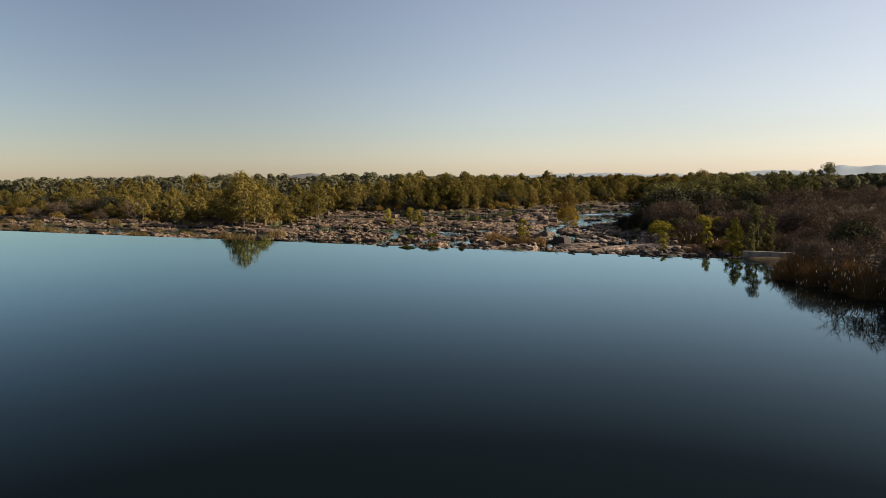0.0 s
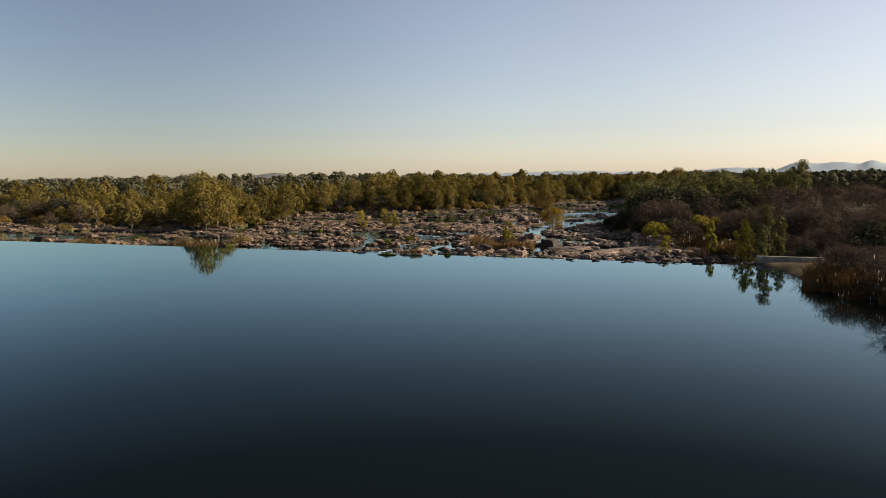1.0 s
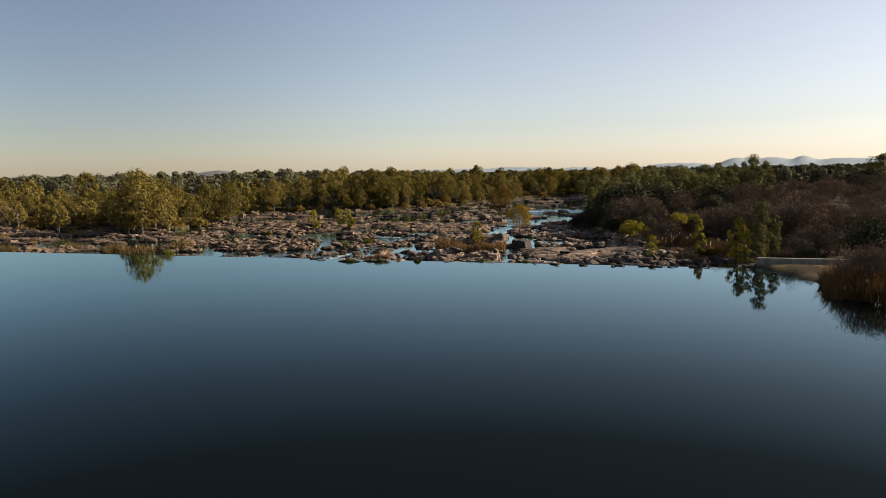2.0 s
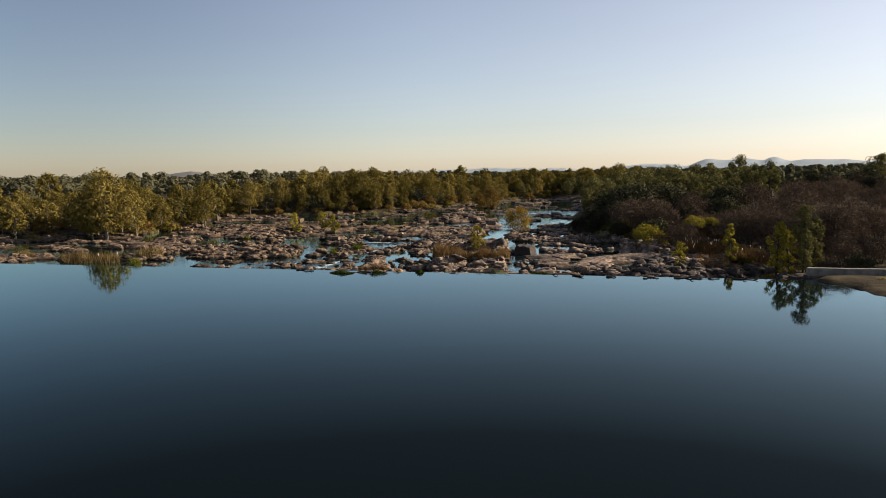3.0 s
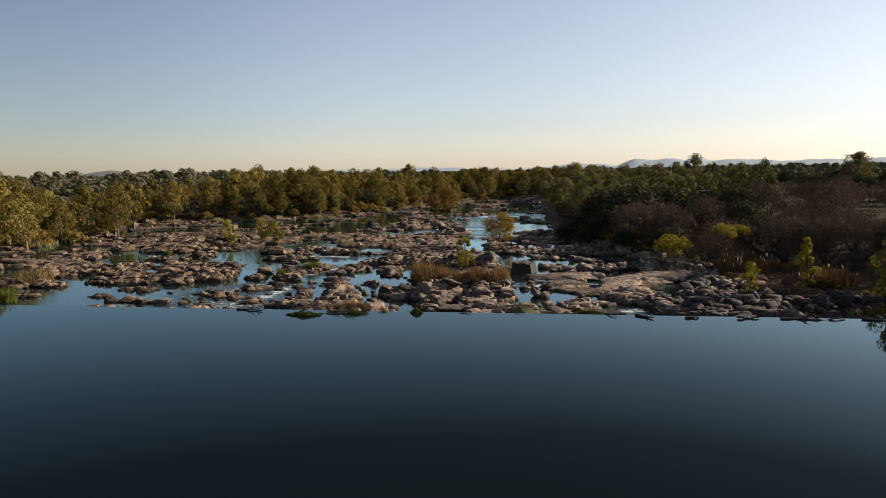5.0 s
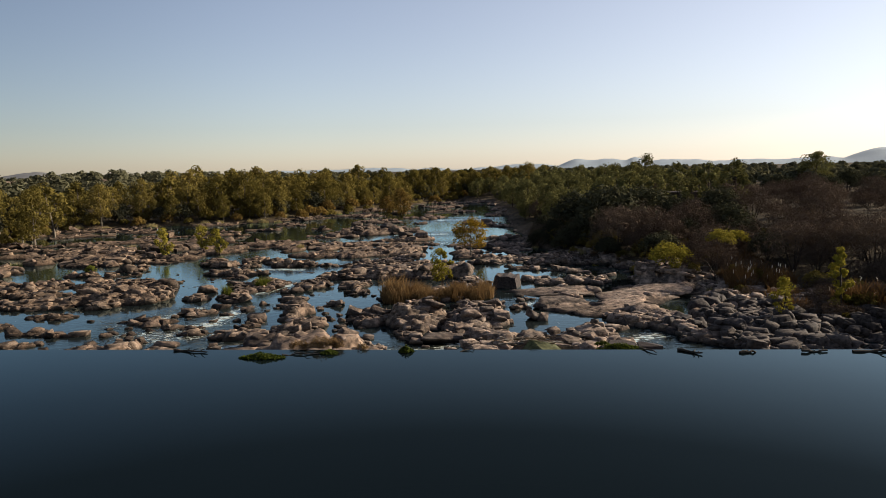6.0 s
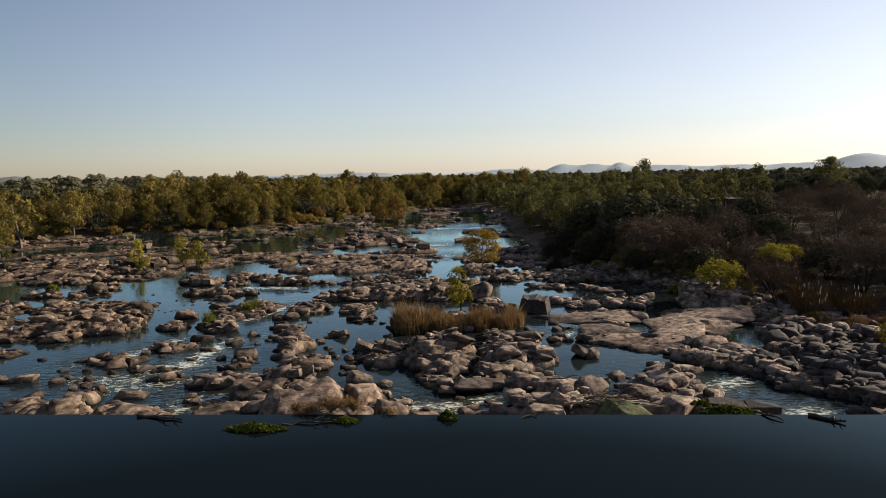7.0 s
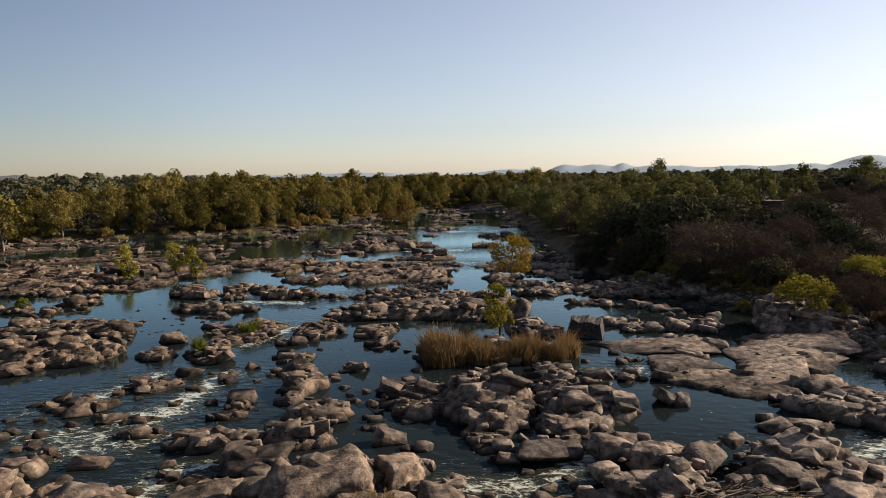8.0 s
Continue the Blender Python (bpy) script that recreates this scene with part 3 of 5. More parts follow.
rapids(-24.6, 19, -23.2, 24.4, 0.94, 0.86)
rapids(-27, 17.6, -24.4, 19.6, 1.08, 0.76)
rapids(-19.2, 15.2, -18, 24.4, 1.08, 0.91)
rapids(-20.6, 15.6, -18.6, 17, 1.35, 0.86)
rapids(-24, 13.2, -18, 12.6, 1.62, 0.61)
rapids(-22, 10.8, -20, 11.4, 1.08, 0.66)
rapids(-15.2, 6, -14.8, 9, 0.94, 0.86)
rapids(-14.6, 8.6, -13.2, 9.8, 0.47, 1.16)
rapids(-30, 4, -14, 3, 1.35, 0.66)
rapids(-19.4, 32.6, -17.2, 39.2, 0.94, 0.86)
rapids(-26, 52, -20, 51, 1.22, 0.86)
rapids(-16, 54, -12, 55.4, 1.35, 0.76)
rapids(-1.5, 7.6, 2, 7.6, 1.08, 0.81)
rapids(3.6, 8.6, 5.4, 11, 0.81, 0.81)
rapids(10.6, 25, 11.8, 26.4, 0.81, 0.86)
rapids(17.6, 10.4, 21, 12.6, 1.22, 0.76)
rapids(17, 5, 23, 6.5, 1.35, 0.81)
rapids(-12, 100, -3, 101, 2.03, 0.86)
rapids(-14, 82, -2, 83, 2.03, 0.76)
rapids(-6, 140, 4, 141, 2.7, 0.96)
rapids(-30, 184, -25, 184, 2.16, 1.06)
rx_ = spaced([(-300, 40), (-60, 3), (-34, 0.5), (26, 2), (50, 15), (80, 0)])
ry_ = spaced([(0.46, 0.5), (56, 2), (190, 30), (420, 0)])
WX, WY = np.meshgrid(rx_, ry_)
FO, SWIFT = np.zeros(WX.shape), np.zeros(WX.shape)
for x0, y0, x1, y1, width, strength in FOAM:
    t_ = np.clip(((WX - x0) * (x1 - x0) + (WY - y0) * (y1 - y0)) / ((x1 - x0) ** 2 + (y1 - y0) ** 2), 0, 1)
    off = np.hypot(WX - x0 - t_ * (x1 - x0), WY - y0 - t_ * (y1 - y0))
    FO = np.maximum(FO, strength * np.exp(-(off / width) ** 2))
    SWIFT = np.maximum(SWIFT, np.exp(-(off / (3.2 * width)) ** 2))
ii = np.arange(WX.size).reshape(WX.shape)
me = mesh_from("river_water", np.stack([WX, WY, np.full(WX.shape, RIVER)], -1).reshape(-1, 3), np.stack([ii[:-1, :-1], ii[:-1, 1:], ii[1:, 1:], ii[1:, :-1]], -1).reshape(-1, 4), M_RIVER)
me.attributes.new("foam", "FLOAT", "POINT").data.foreach_set("value", FO.astype(np.float32).ravel())
me.attributes.new("swift", "FLOAT", "POINT").data.foreach_set("value", SWIFT.astype(np.float32).ravel())
tagged(new("river_water", me), "shallow rippled river water with foam between the rocks", "water", kind="structure")


def slab(name, x0, x1, y0, y1, z0, z1, material, cuts, rough):
    """A long block with a worn, slightly uneven surface."""
    bm = bmesh.new()
    bmesh.ops.create_cube(bm, size=1, matrix=Matrix.Translation(((x0 + x1) / 2, (y0 + y1) / 2, (z0 + z1) / 2)) @ Matrix.Diagonal((x1 - x0, y1 - y0, z1 - z0, 1)))
    long_edges = [e for e in bm.edges if abs(e.verts[0].co.x - e.verts[1].co.x) > 0.5 * (x1 - x0)]
    bmesh.ops.subdivide_edges(bm, edges=long_edges, cuts=cuts, use_grid_fill=True)
    bmesh.ops.bevel(bm, geom=[e for e in bm.edges if len(e.link_faces) == 2 and e.calc_face_angle(0) > 1.0], offset=0.05, segments=2, affect="EDGES")
    for v in bm.verts:
        v.co += rough * (noise.noise_vector(v.co * 0.7) * Vector((0.3, 1, 0.4)))
    me = bpy.data.meshes.new(name)
    bm.to_mesh(me)
    bm.free()
    me.materials.append(material)
    return me


tagged(new("weir", slab("weir", -130, 46, 0.0, 0.45, -4.0, -0.05, M_CONCRETE, 160, 0.03)), "long low concrete weir holding back the reservoir", "weir", kind="structure")


# ---- rocks ----
def hull(seed, n, sx, sy, sz, bevel):
    """An angular, worn boulder about 1 m across: a hull with rounded edges."""
    rng = random.Random(seed)
    bm = bmesh.new()
    for _ in range(n):
        v = Vector((rng.gauss(0, 1), rng.gauss(0, 1), rng.gauss(0, 1))).normalized()
        p = 0.5 * rng.uniform(0.78, 1.0)
        bm.verts.new((max(-0.4, min(0.4, v.x * p)) * sx, max(-0.4, min(0.4, v.y * p)) * sy, max(-0.36, min(0.34, v.z * p)) * sz))
    out = bmesh.ops.convex_hull(bm, input=bm.verts)
    bmesh.ops.delete(bm, geom=[g for g in out["geom_interior"] if isinstance(g, bmesh.types.BMVert)], context="VERTS")
    bmesh.ops.dissolve_limit(bm, angle_limit=radians(14), verts=bm.verts, edges=bm.edges)
    if bevel:
        bmesh.ops.bevel(bm, geom=list(bm.edges), offset=bevel, segments=2 if bevel > 0.05 else 1, affect="EDGES", clamp_overlap=True)
    bmesh.ops.triangulate(bm, faces=bm.faces)
    v = np.array([v.co[:] for v in bm.verts])
    f = np.array([[w.index for w in q.verts] for q in bm.faces])
    bm.free()
    return v, f


def rounded(seed, cuts, sx, sy, sz, level, sharp):
    """A water-worn block about 1 m across: flat faces that run into each other in soft edges."""
    r = np.random.default_rng(seed)
    bm = bmesh.new()
    bmesh.ops.create_icosphere(bm, subdivisions=level, radius=1)
    d = np.array([v.co[:] for v in bm.verts])
    f = np.array([[w.index for w in q.verts] for q in bm.faces])
    bm.free()
    n = np.concatenate([np.repeat(np.eye(3), 2, 0) * np.array([[1], [-1]] * 3) + r.normal(0, 0.24, (6, 3)), r.normal(size=(cuts, 3))])
    n /= np.linalg.norm(n, axis=1)[:, None]
    h = np.concatenate([r.uniform(0.36, 0.46, 6), r.uniform(0.40, 0.52, cuts)])
    rad = (np.clip(d @ n.T / h, 0, None) ** sharp).sum(1) ** (-1 / sharp)
    v = d * rad[:, None]
    bumps = np.array([noise.noise(Vector(p) * 3.2 + Vector((seed, 0, 0))) + 0.5 * noise.noise(Vector(p) * 7.5) for p in v])
    seam = np.array([noise.noise(Vector((p[0] * 1.2, p[1] * 1.2, p[2] * 7 + seed))) for p in v])
    ledge = np.array([abs(noise.noise(Vector((p[0] * 2.1 + seed, p[1] * 2.1 + 0.8 * p[2], p[2] * 3.4)))) for p in v])
    v = v * (1 + 0.045 * bumps + 0.05 * seam - 0.10 * np.clip(1 - ledge / 0.09, 0, 1))[:, None]
    return v * np.array([sx, sy, sz]), f


def jointed(seed, sx, sy, sz, bevel, segments):
    """A block of jointed granite about 1 m long: a skewed slab with broken corners and worn edges."""
    rng = random.Random(seed)
    bm = bmesh.new()
    bmesh.ops.create_cube(bm, size=1)
    skew_x, skew_y = rng.uniform(-0.3, 0.3), rng.uniform(-0.25, 0.25)
    for v in bm.verts:
        v.co.x += skew_x * v.co.z + rng.uniform(-0.09, 0.09)
        v.co.y += skew_y * v.co.z + rng.uniform(-0.09, 0.09)
        v.co.z += rng.uniform(-0.10, 0.10)
    for k in range(rng.randint(4, 7)):
        n = Vector((rng.gauss(0, 1), rng.gauss(0, 1), rng.gauss(0.35, 0.6))).normalized()
        reach = max(v.co.dot(n) for v in bm.verts)
        bmesh.ops.bisect_plane(bm, geom=bm.verts[:] + bm.edges[:] + bm.faces[:], plane_co=n * reach * rng.uniform(0.66, 0.88), plane_no=n, clear_outer=True)
        corners = [v.co.copy() for v in bm.verts]
        bm.clear()
        for c in corners:
            bm.verts.new(c)
        out = bmesh.ops.convex_hull(bm, input=bm.verts)
        bmesh.ops.delete(bm, geom=[g for g in out["geom_interior"] if isinstance(g, bmesh.types.BMVert)], context="VERTS")
        bmesh.ops.dissolve_limit(bm, angle_limit=radians(4), verts=bm.verts, edges=bm.edges)
    for v in bm.verts:
        v.co = Vector((v.co.x * sx, v.co.y * sy, v.co.z * sz))
    if bevel:
        bmesh.ops.bevel(bm, geom=list(bm.edges), offset=bevel, segments=segments, affect="EDGES", clamp_overlap=True)
    bmesh.ops.triangulate(bm, faces=bm.faces)
    v = np.array([v.co[:] for v in bm.verts])
    f = np.array([[w.index for w in q.verts] for q in bm.faces])
    bm.free()
    return v, f


FORMS = [(100 + i, 5, 1.3, 0.95, 0.78) for i in range(14)] + [(200 + i, 4, 1.6, 1.1, 0.5) for i in range(10)]
FINE = [rounded(*q, 4, 26) for q in FORMS]
SHAPES = [rounded(*q, 3, 30) for q in FORMS]
PLAIN = [hull(300 + i, 14, 1.3, 1.0, 0.6, 0) for i in range(16)]
SLABS = [jointed(400 + i, 1.4, 0.95, 0.55, 0.08, 1) for i in range(24)]
CHIPS = [jointed(430 + i, 1.2, 0.9, 0.7, 0.07, 1) for i in range(16)]
ROUGH = [jointed(450 + i, 1.4, 1.0, 0.6, 0, 1) for i in range(20)]
BOULDER_MESH = [mesh_from("boulder", v, f, M_ROCK, True) for v, f in SLABS]
WORN_MESH = [mesh_from("boulder", v, f, M_ROCK, True) for v, f in SHAPES]
# boulder meshes whose colour already includes the shade near the bank
SHADE_MESH = [mesh_from("boulder", v, f, M_DARKROCK, True) for v, f in SHAPES[:6]]
LARGE_MESH = [mesh_from("boulder", v, f, M_ROCK, True) for v, f in FINE]


def turned(v, x, y, z, size, yaw, tilt_x, tilt_y, sz=1.0):
    m = np.array(pose(0, 0, 0, tilt_x, tilt_y, yaw).to_3x3())
    return (v * np.array([size, size, size * sz])) @ m.T + np.array([x, y, z])


rng = np.random.default_rng(5)


def scatter(n, x0, x1, y0, y1):
    x, y = rng.uniform(x0, x1, n), rng.uniform(y0, y1, n)
    z, soil, _ = relief(x, y)
    return x, y, z, soil


def joints(x0, x1, y0, y1, along, across, dry):
    """Blocks on a jittered grid that follows the granite's joints, wherever the bed stands above the water."""
    n, m = int((x1 - x0) / along), int((y1 - y0) / across)
    u, w = np.meshgrid(np.arange(n), np.arange(m))
    u, w = (u + 0.5 * (w % 2)).ravel(), w.ravel()
    x = x0 + along * (u + rng.uniform(-0.32, 0.32, u.size))
    y = y0 + across * (w + rng.uniform(-0.32, 0.32, u.size))
    x, y = x + 1.5 * (fbm(x / 6, y / 6, 101, 2) - 0.5) + 0.16 * (y - y0), y - 0.12 * (x - (x0 + x1) / 2)
    z, soil, _ = relief(x, y)
    ok = (z > dry) & (soil < 0.55) & (y > 1.7) & (y < y1)
    return x[ok], y[ok], z[ok]


blocks_near, spots = [], []
x, y, z = joints(-64, 36, -2, 62, 0.86, 0.6, -2.18)
for a, b, c in zip(x, y, z):
    if a > 24.5 and b < 21:
        continue
    smooth_slab = 13 < a < 31 and 19.5 < b < 36
    if rng.uniform() < (0.9 if smooth_slab else 0.12):
        continue
    big = rng.uniform() < 0.12
    size = min(1.1, math.exp(rng.normal(-0.52, 0.3))) * (1.6 if big else 1.0) * (1.5 if smooth_slab else 1.0)
    blocks_near.append((float(a), float(b), float(c) + (-0.2 if smooth_slab else rng.uniform(-0.24, 0.04)), float(size)))
x, y, z, soil = scatter(9000, -50, 43, 1.8, 52)
size = np.minimum(np.exp(rng.normal(-1.3, 0.42, len(x))), 0.9)
keep = (z > -2.68) & (soil < 0.75) & (y > 1.5 + size)
keep &= ~((x > 13) & (x < 30) & (y > 19) & (y < 35)) | (rng.uniform(0, 1, len(x)) < 0.1)
spots += list(zip(x[keep], y[keep], z[keep], size[keep]))
x, y, z = joints(-115, 45, 60, 235, 2.2, 1.6, -2.05)
spots += list(zip(x, y, z - 0.3, rng.uniform(0.6, 1.35, len(x))))
x, y, z = joints(-205, -62, 1.8, 92, 2.2, 1.6, -2.15)
spots += list(zip(x, y, z - 0.25, rng.uniform(0.6, 1.35, len(x))))
x, y, z, soil = scatter(5200, -115, 45, 50, 235)
size = np.exp(rng.normal(-0.5, 0.45, len(x)))
keep = (z > -2.4) & (soil < 0.6)
spots += list(zip(x[keep], y[keep], z[keep], size[keep]))
x, y, z, soil = scatter(3600, -205, -48, 1.8, 84)
size = np.exp(rng.normal(-0.4, 0.45, len(x)))
keep = (z > -2.55) & (soil < 0.6)
spots += list(zip(x[keep], y[keep], z[keep], size[keep]))
# rubble under the dry bank
x, y, z, soil = scatter(8500, 12, 44, 2.2, 66)
size = np.minimum(np.exp(rng.normal(-0.68, 0.40, len(x))), 1.3)
keep = ((y > 8.0 - 0.18 * (x - 18)) | (x > 34)) & (soil < 0.9) & (z > -2.9) & (right_inside(x, y) > -12) & ~((x < 31) & (y > 19) & (y < 36.5)) & ~((x < 24) & (y < 20))
spots += list(zip(x[keep], y[keep], z[keep] + 0.12 * size[keep], size[keep]))
# broken blocks wedged between the boulders behind the weir
wedged = np.random.default_rng(17)
x, y = wedged.uniform(5.6, 18.0, 110), wedged.uniform(3.4, 11.5, 110)
z = np.maximum(relief(x, y)[0], -1.8)
spots += list(zip(x, y, z + wedged.uniform(0.0, 0.5, 110), np.exp(wedged.normal(-0.95, 0.35, 110))))
x, y = wedged.uniform(25, 41, 420), wedged.uniform(3.2, 12.5, 420)
z = np.maximum(relief(x, y)[0], -2.4)
spots += list(zip(x, y, z + wedged.uniform(0.0, 0.2, 420), np.minimum(np.exp(wedged.normal(-0.6, 0.35, 420)), 1.1)))
# stones standing in the shallows
x, y, z, soil = scatter(2600, -36, 18, 4.5, 62)
size = np.exp(rng.normal(-1.0, 0.5, len(x)))
keep = (z < -2.5) & (soil < 0.3) & (fbm(x / 5, y / 4, 97, 3) > 0.6) & (y > 3 + size)
spots += list(zip(x[keep], y[keep], np.full(int(keep.sum()), RIVER - 0.05), size[keep]))


def boulder(x, y, z, size, shape, yaw, tilt_x=0, tilt_y=0, sz=1.0, label="weathered pinkish granite boulder in the river bed"):
    ob = new("boulder", (LARGE_MESH if size > 1.9 else WORN_MESH if size > 1.3 else BOULDER_MESH)[shape % len(BOULDER_MESH)])
    ob.matrix_basis = pose(x, y, z, tilt_x, tilt_y, yaw) @ Matrix.Diagonal((size, size, size * sz, 1))
    return tagged(ob, label, "boulder", "river boulders")


spots = [(float(a), float(b), float(c), min(float(d), 2.1)) for a, b, c, d in spots]
near = sorted((q for q in blocks_near if q[1] < 40 and -40 < q[0] < 30), key=lambda q: -q[3])[:280]
taken = set(near)
for x, y, z, s in near:
    boulder(x, y, z, s, int(rng.integers(0, 24)), rng.normal(8, 24) + 180 * rng.integers(0, 2), rng.normal(4, 9), rng.normal(-5, 9))

# the large ones that stand out
PINK = "large smooth pink boulder at the foot of the weir"
BROWN = "rounded brown boulder behind the weir"
CRACKED = "broad cracked boulder behind the weir"
boulder(-6.2, 6.0, -1.35, 3.3, 3, 20, 8, -6, 0.85, PINK)
boulder(-8.2, 5.2, -1.6, 1.95, 7, -30, 0, 10, 0.9, PINK)
boulder(-5.2, 4.4, -1.6, 1.95, 5, 70, 5, 0, 0.8, PINK)
boulder(-3.6, 7.4, -1.4, 2.0, 9, 50, -10, 8, 1.1, "leaning pink boulder at the foot of the weir")
boulder(-1.6, 5.4, -1.65, 1.7, 2, 10, 5, 5, 0.9, "cracked pink boulder at the foot of the weir")
boulder(-3.4, 4.4, -1.6, 1.6, 12, 35, 5, 4, 0.8, "cracked pink boulder at the foot of the weir")
boulder(-10.7, 8.8, -1.75, 2.1, 15, 12, 10, -4, 0.9, "broad rounded boulder in the rapids")
boulder(-16.6, 4.9, -2.0, 2.7, 16, -6, 8, 4, 0.85, "broad rounded boulder at the foot of the weir")
boulder(-21.2, 5.2, -2.0, 2.5, 18, 6, 8, 3, 0.9, "broad rounded boulder at the foot of the weir")
boulder(-12.0, 5.6, -1.95, 1.95, 20, 10, 8, 3, 0.9, "broad rounded boulder at the foot of the weir")
DARK = boulder(9.2, 36.0, -1.75, 1.0, 4, -12, 3, 4, 1.0, "very dark block-shaped boulder standing in the river")
DARK.data = slab("boulder", -1.45, 1.45, -1.2, 1.2, -1.0, 0.95, M_DARKROCK, 9, 0.25)
for v in DARK.data.vertices:
    v.co += 0.2 * noise.noise_vector(v.co * 1.7) + 0.1 * noise.noise_vector(v.co * 4.1)
    v.co.x *= 1 - 0.12 * v.co.z
boulder(11.6, 19.0, -2.0, 1.3, 11, 35, 10, 30, 1.1, "dark pitted rock standing alone in a pool")
boulder(12.2, 18.6, -2.05, 1.0, 6, 80, 10, -20, 1.2, "dark pitted rock standing alone in a pool")
boulder(6.7, 10.8, -1.72, 1.72, 4, 15, 10, 4, 0.85, BROWN)
boulder(8.2, 9.7, -1.67, 2.02, 8, -20, 10, -6, 0.9, BROWN)
boulder(10.6, 9.6, -1.72, 1.85, 12, 30, 12, 5, 0.85, BROWN)
boulder(9, 7.4, -1.87, 1.76, 3, 10, 10, 0, 0.9, BROWN)
boulder(15.2, 10.2, -1.72, 2.64, 1, -25, 8, 14, 0.9, CRACKED)
boulder(13.6, 8, -1.72, 2.11, 10, 20, 10, 8, 0.9, CRACKED)
boulder(14.6, 5.2, -1.57, 2.02, 13, 40, 10, 0, 1.1, CRACKED)
boulder(16.6, 8.2, -1.82, 1.94, 21, -8, 10, 0, 1.0, CRACKED)
boulder(12, 6.6, -1.87, 1.76, 17, 16, 8, 3, 1.0, CRACKED)
boulder(3.6, 11.3, -2.1, 2.3, 14, 8, 0, 4, 0.8, "flat-topped pink block lying in the channel")
boulder(16.3, 31.2, -2.0, 3.4, 17, 4, 3, 2, 0.5, "broad smooth slab of pale granite")
boulder(14.8, 26.9, -2.1, 3.4, 19, 2, 3, 0, 0.4, "broad smooth slab of pale granite")
boulder(22.4, 28.6, -2.15, 5.2, 19, 12, 4, -3, 0.38, "broad smooth slab of pale granite")
boulder(25.6, 31.6, -2.0, 4.6, 22, -6, 5, -4, 0.42, "broad smooth slab of pale granite")
boulder(20.4, 25.0, -2.15, 3.8, 15, 20, 4, -2, 0.4, "broad smooth slab of pale granite")
boulder(0.5, 44.6, -1.7, 3.6, 16, 8, 4, 3, 1.1, "broad pale slab of granite behind the reeds")
boulder(3.9, 43.4, -1.5, 2.9, 0, 60, 0, 0, 1.0, "upright pale granite block beside the reeds")
boulder(-5.8, 46.0, -1.7, 3.2, 20, 14, 4, 3, 1.0, "broad pale slab of granite behind the reeds")
boulder(-26.2, 33.9, -2.0, 1.7, 5, 0, 0, 0, 1.0, "rounded grey boulder standing in the water")
boulder(-32.6, 36.8, -1.75, 2.4, 8, 20, 5, 8, 0.9, "rounded pink boulder at the end of an outcrop")
boulder(-4.7, 12.6, -2.05, 1.1, 13, 15, 5, 24, 1.2, "pale pointed rock standing in the water")
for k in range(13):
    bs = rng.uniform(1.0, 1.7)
    DARK = boulder(27.4 + 0.5 * k + rng.normal(0, 0.4), 22.6 + rng.uniform(-1.2, 1.6), -1.75 + 0.35 * rng.uniform(0, 1), bs, k, rng.uniform(0, 360), rng.normal(0, 12), rng.normal(0, 12), 1.0, "boulder beside the bank, darkened for its shade")
    DARK.data = SHADE_MESH[k % 6]
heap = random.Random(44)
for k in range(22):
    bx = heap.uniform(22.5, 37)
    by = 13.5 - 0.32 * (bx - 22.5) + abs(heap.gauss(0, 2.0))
    DARK = boulder(bx, by, float(relief(bx, by)[0]) + 0.25, heap.uniform(0.9, 1.6), k, heap.uniform(0, 360), heap.gauss(0, 12), heap.gauss(0, 12), 1.0, "rounded boulder at the edge of the shallows, darkened for shade")
    DARK.data = SHADE_MESH[k % 6]
for bx, by, bs in ((-24, 112, 3.2), (-21, 110, 2.6), (-16, 108, 3.0), (-13.5, 104, 2.4), (-10, 92, 2.2), (-6.5, 90, 2.6), (-22, 104, 2.4)):
    boulder(bx, by, -1.3, bs, int(bs * 10), bx * 3, 5, 5, 0.95, "dark rounded boulder out in the river")

DARK_MESH = []
for q in (1, 4, 8, 11):
    me = mesh_from("boulder", *SHAPES[q], M_ROCK, True)
    DARK_MESH.append(me)
for i in range(34):
    bx = rng.uniform(15, 31)
    by = 52 - 0.55 * (bx - 15) + rng.uniform(-7, 3)
    bs = rng.uniform(0.9, 1.9)
    ob = new("boulder", DARK_MESH[i % 4])
    ob.matrix_basis = pose(bx, by, float(relief(np.array([bx]), np.array([by]))[0][0]) + 0.2 * bs, rng.normal(0, 12), rng.normal(0, 12), rng.uniform(0, 360)) @ Matrix.Diagonal((bs, bs, bs, 1))
    tagged(ob, "dark angular boulder at the foot of the shaded bank", "boulder", "dark bank boulders")

worn, far_off, shaded = [], [], []
for x, y, z, size in blocks_near:
    if (x, y, z, size) not in taken:
        v, f = SLABS[int(rng.integers(0, 24))] if y < 40 and x > -45 else ROUGH[int(rng.integers(0, 20))]
        worn.append((turned(v, x, y, z, size, rng.normal(8, 24) + 180 * rng.integers(0, 2), rng.normal(4, 9), rng.normal(-5, 9), rng.uniform(0.7, 1.25)), f))
for x, y, z, size in spots:
    k = int(rng.integers(0, 1000))
    near_by = y < 36 and -34 < x < 44
    v, f = CHIPS[k % 16] if near_by and size > 0.42 else (ROUGH[k % 20] if size > 0.9 else PLAIN[k % 16])
    # stones below the right bank get the colour with shade in it
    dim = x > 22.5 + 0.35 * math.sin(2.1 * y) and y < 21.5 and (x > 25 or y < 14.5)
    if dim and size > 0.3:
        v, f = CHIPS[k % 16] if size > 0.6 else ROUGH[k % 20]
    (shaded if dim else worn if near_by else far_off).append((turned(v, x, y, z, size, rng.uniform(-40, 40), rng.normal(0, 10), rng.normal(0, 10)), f))
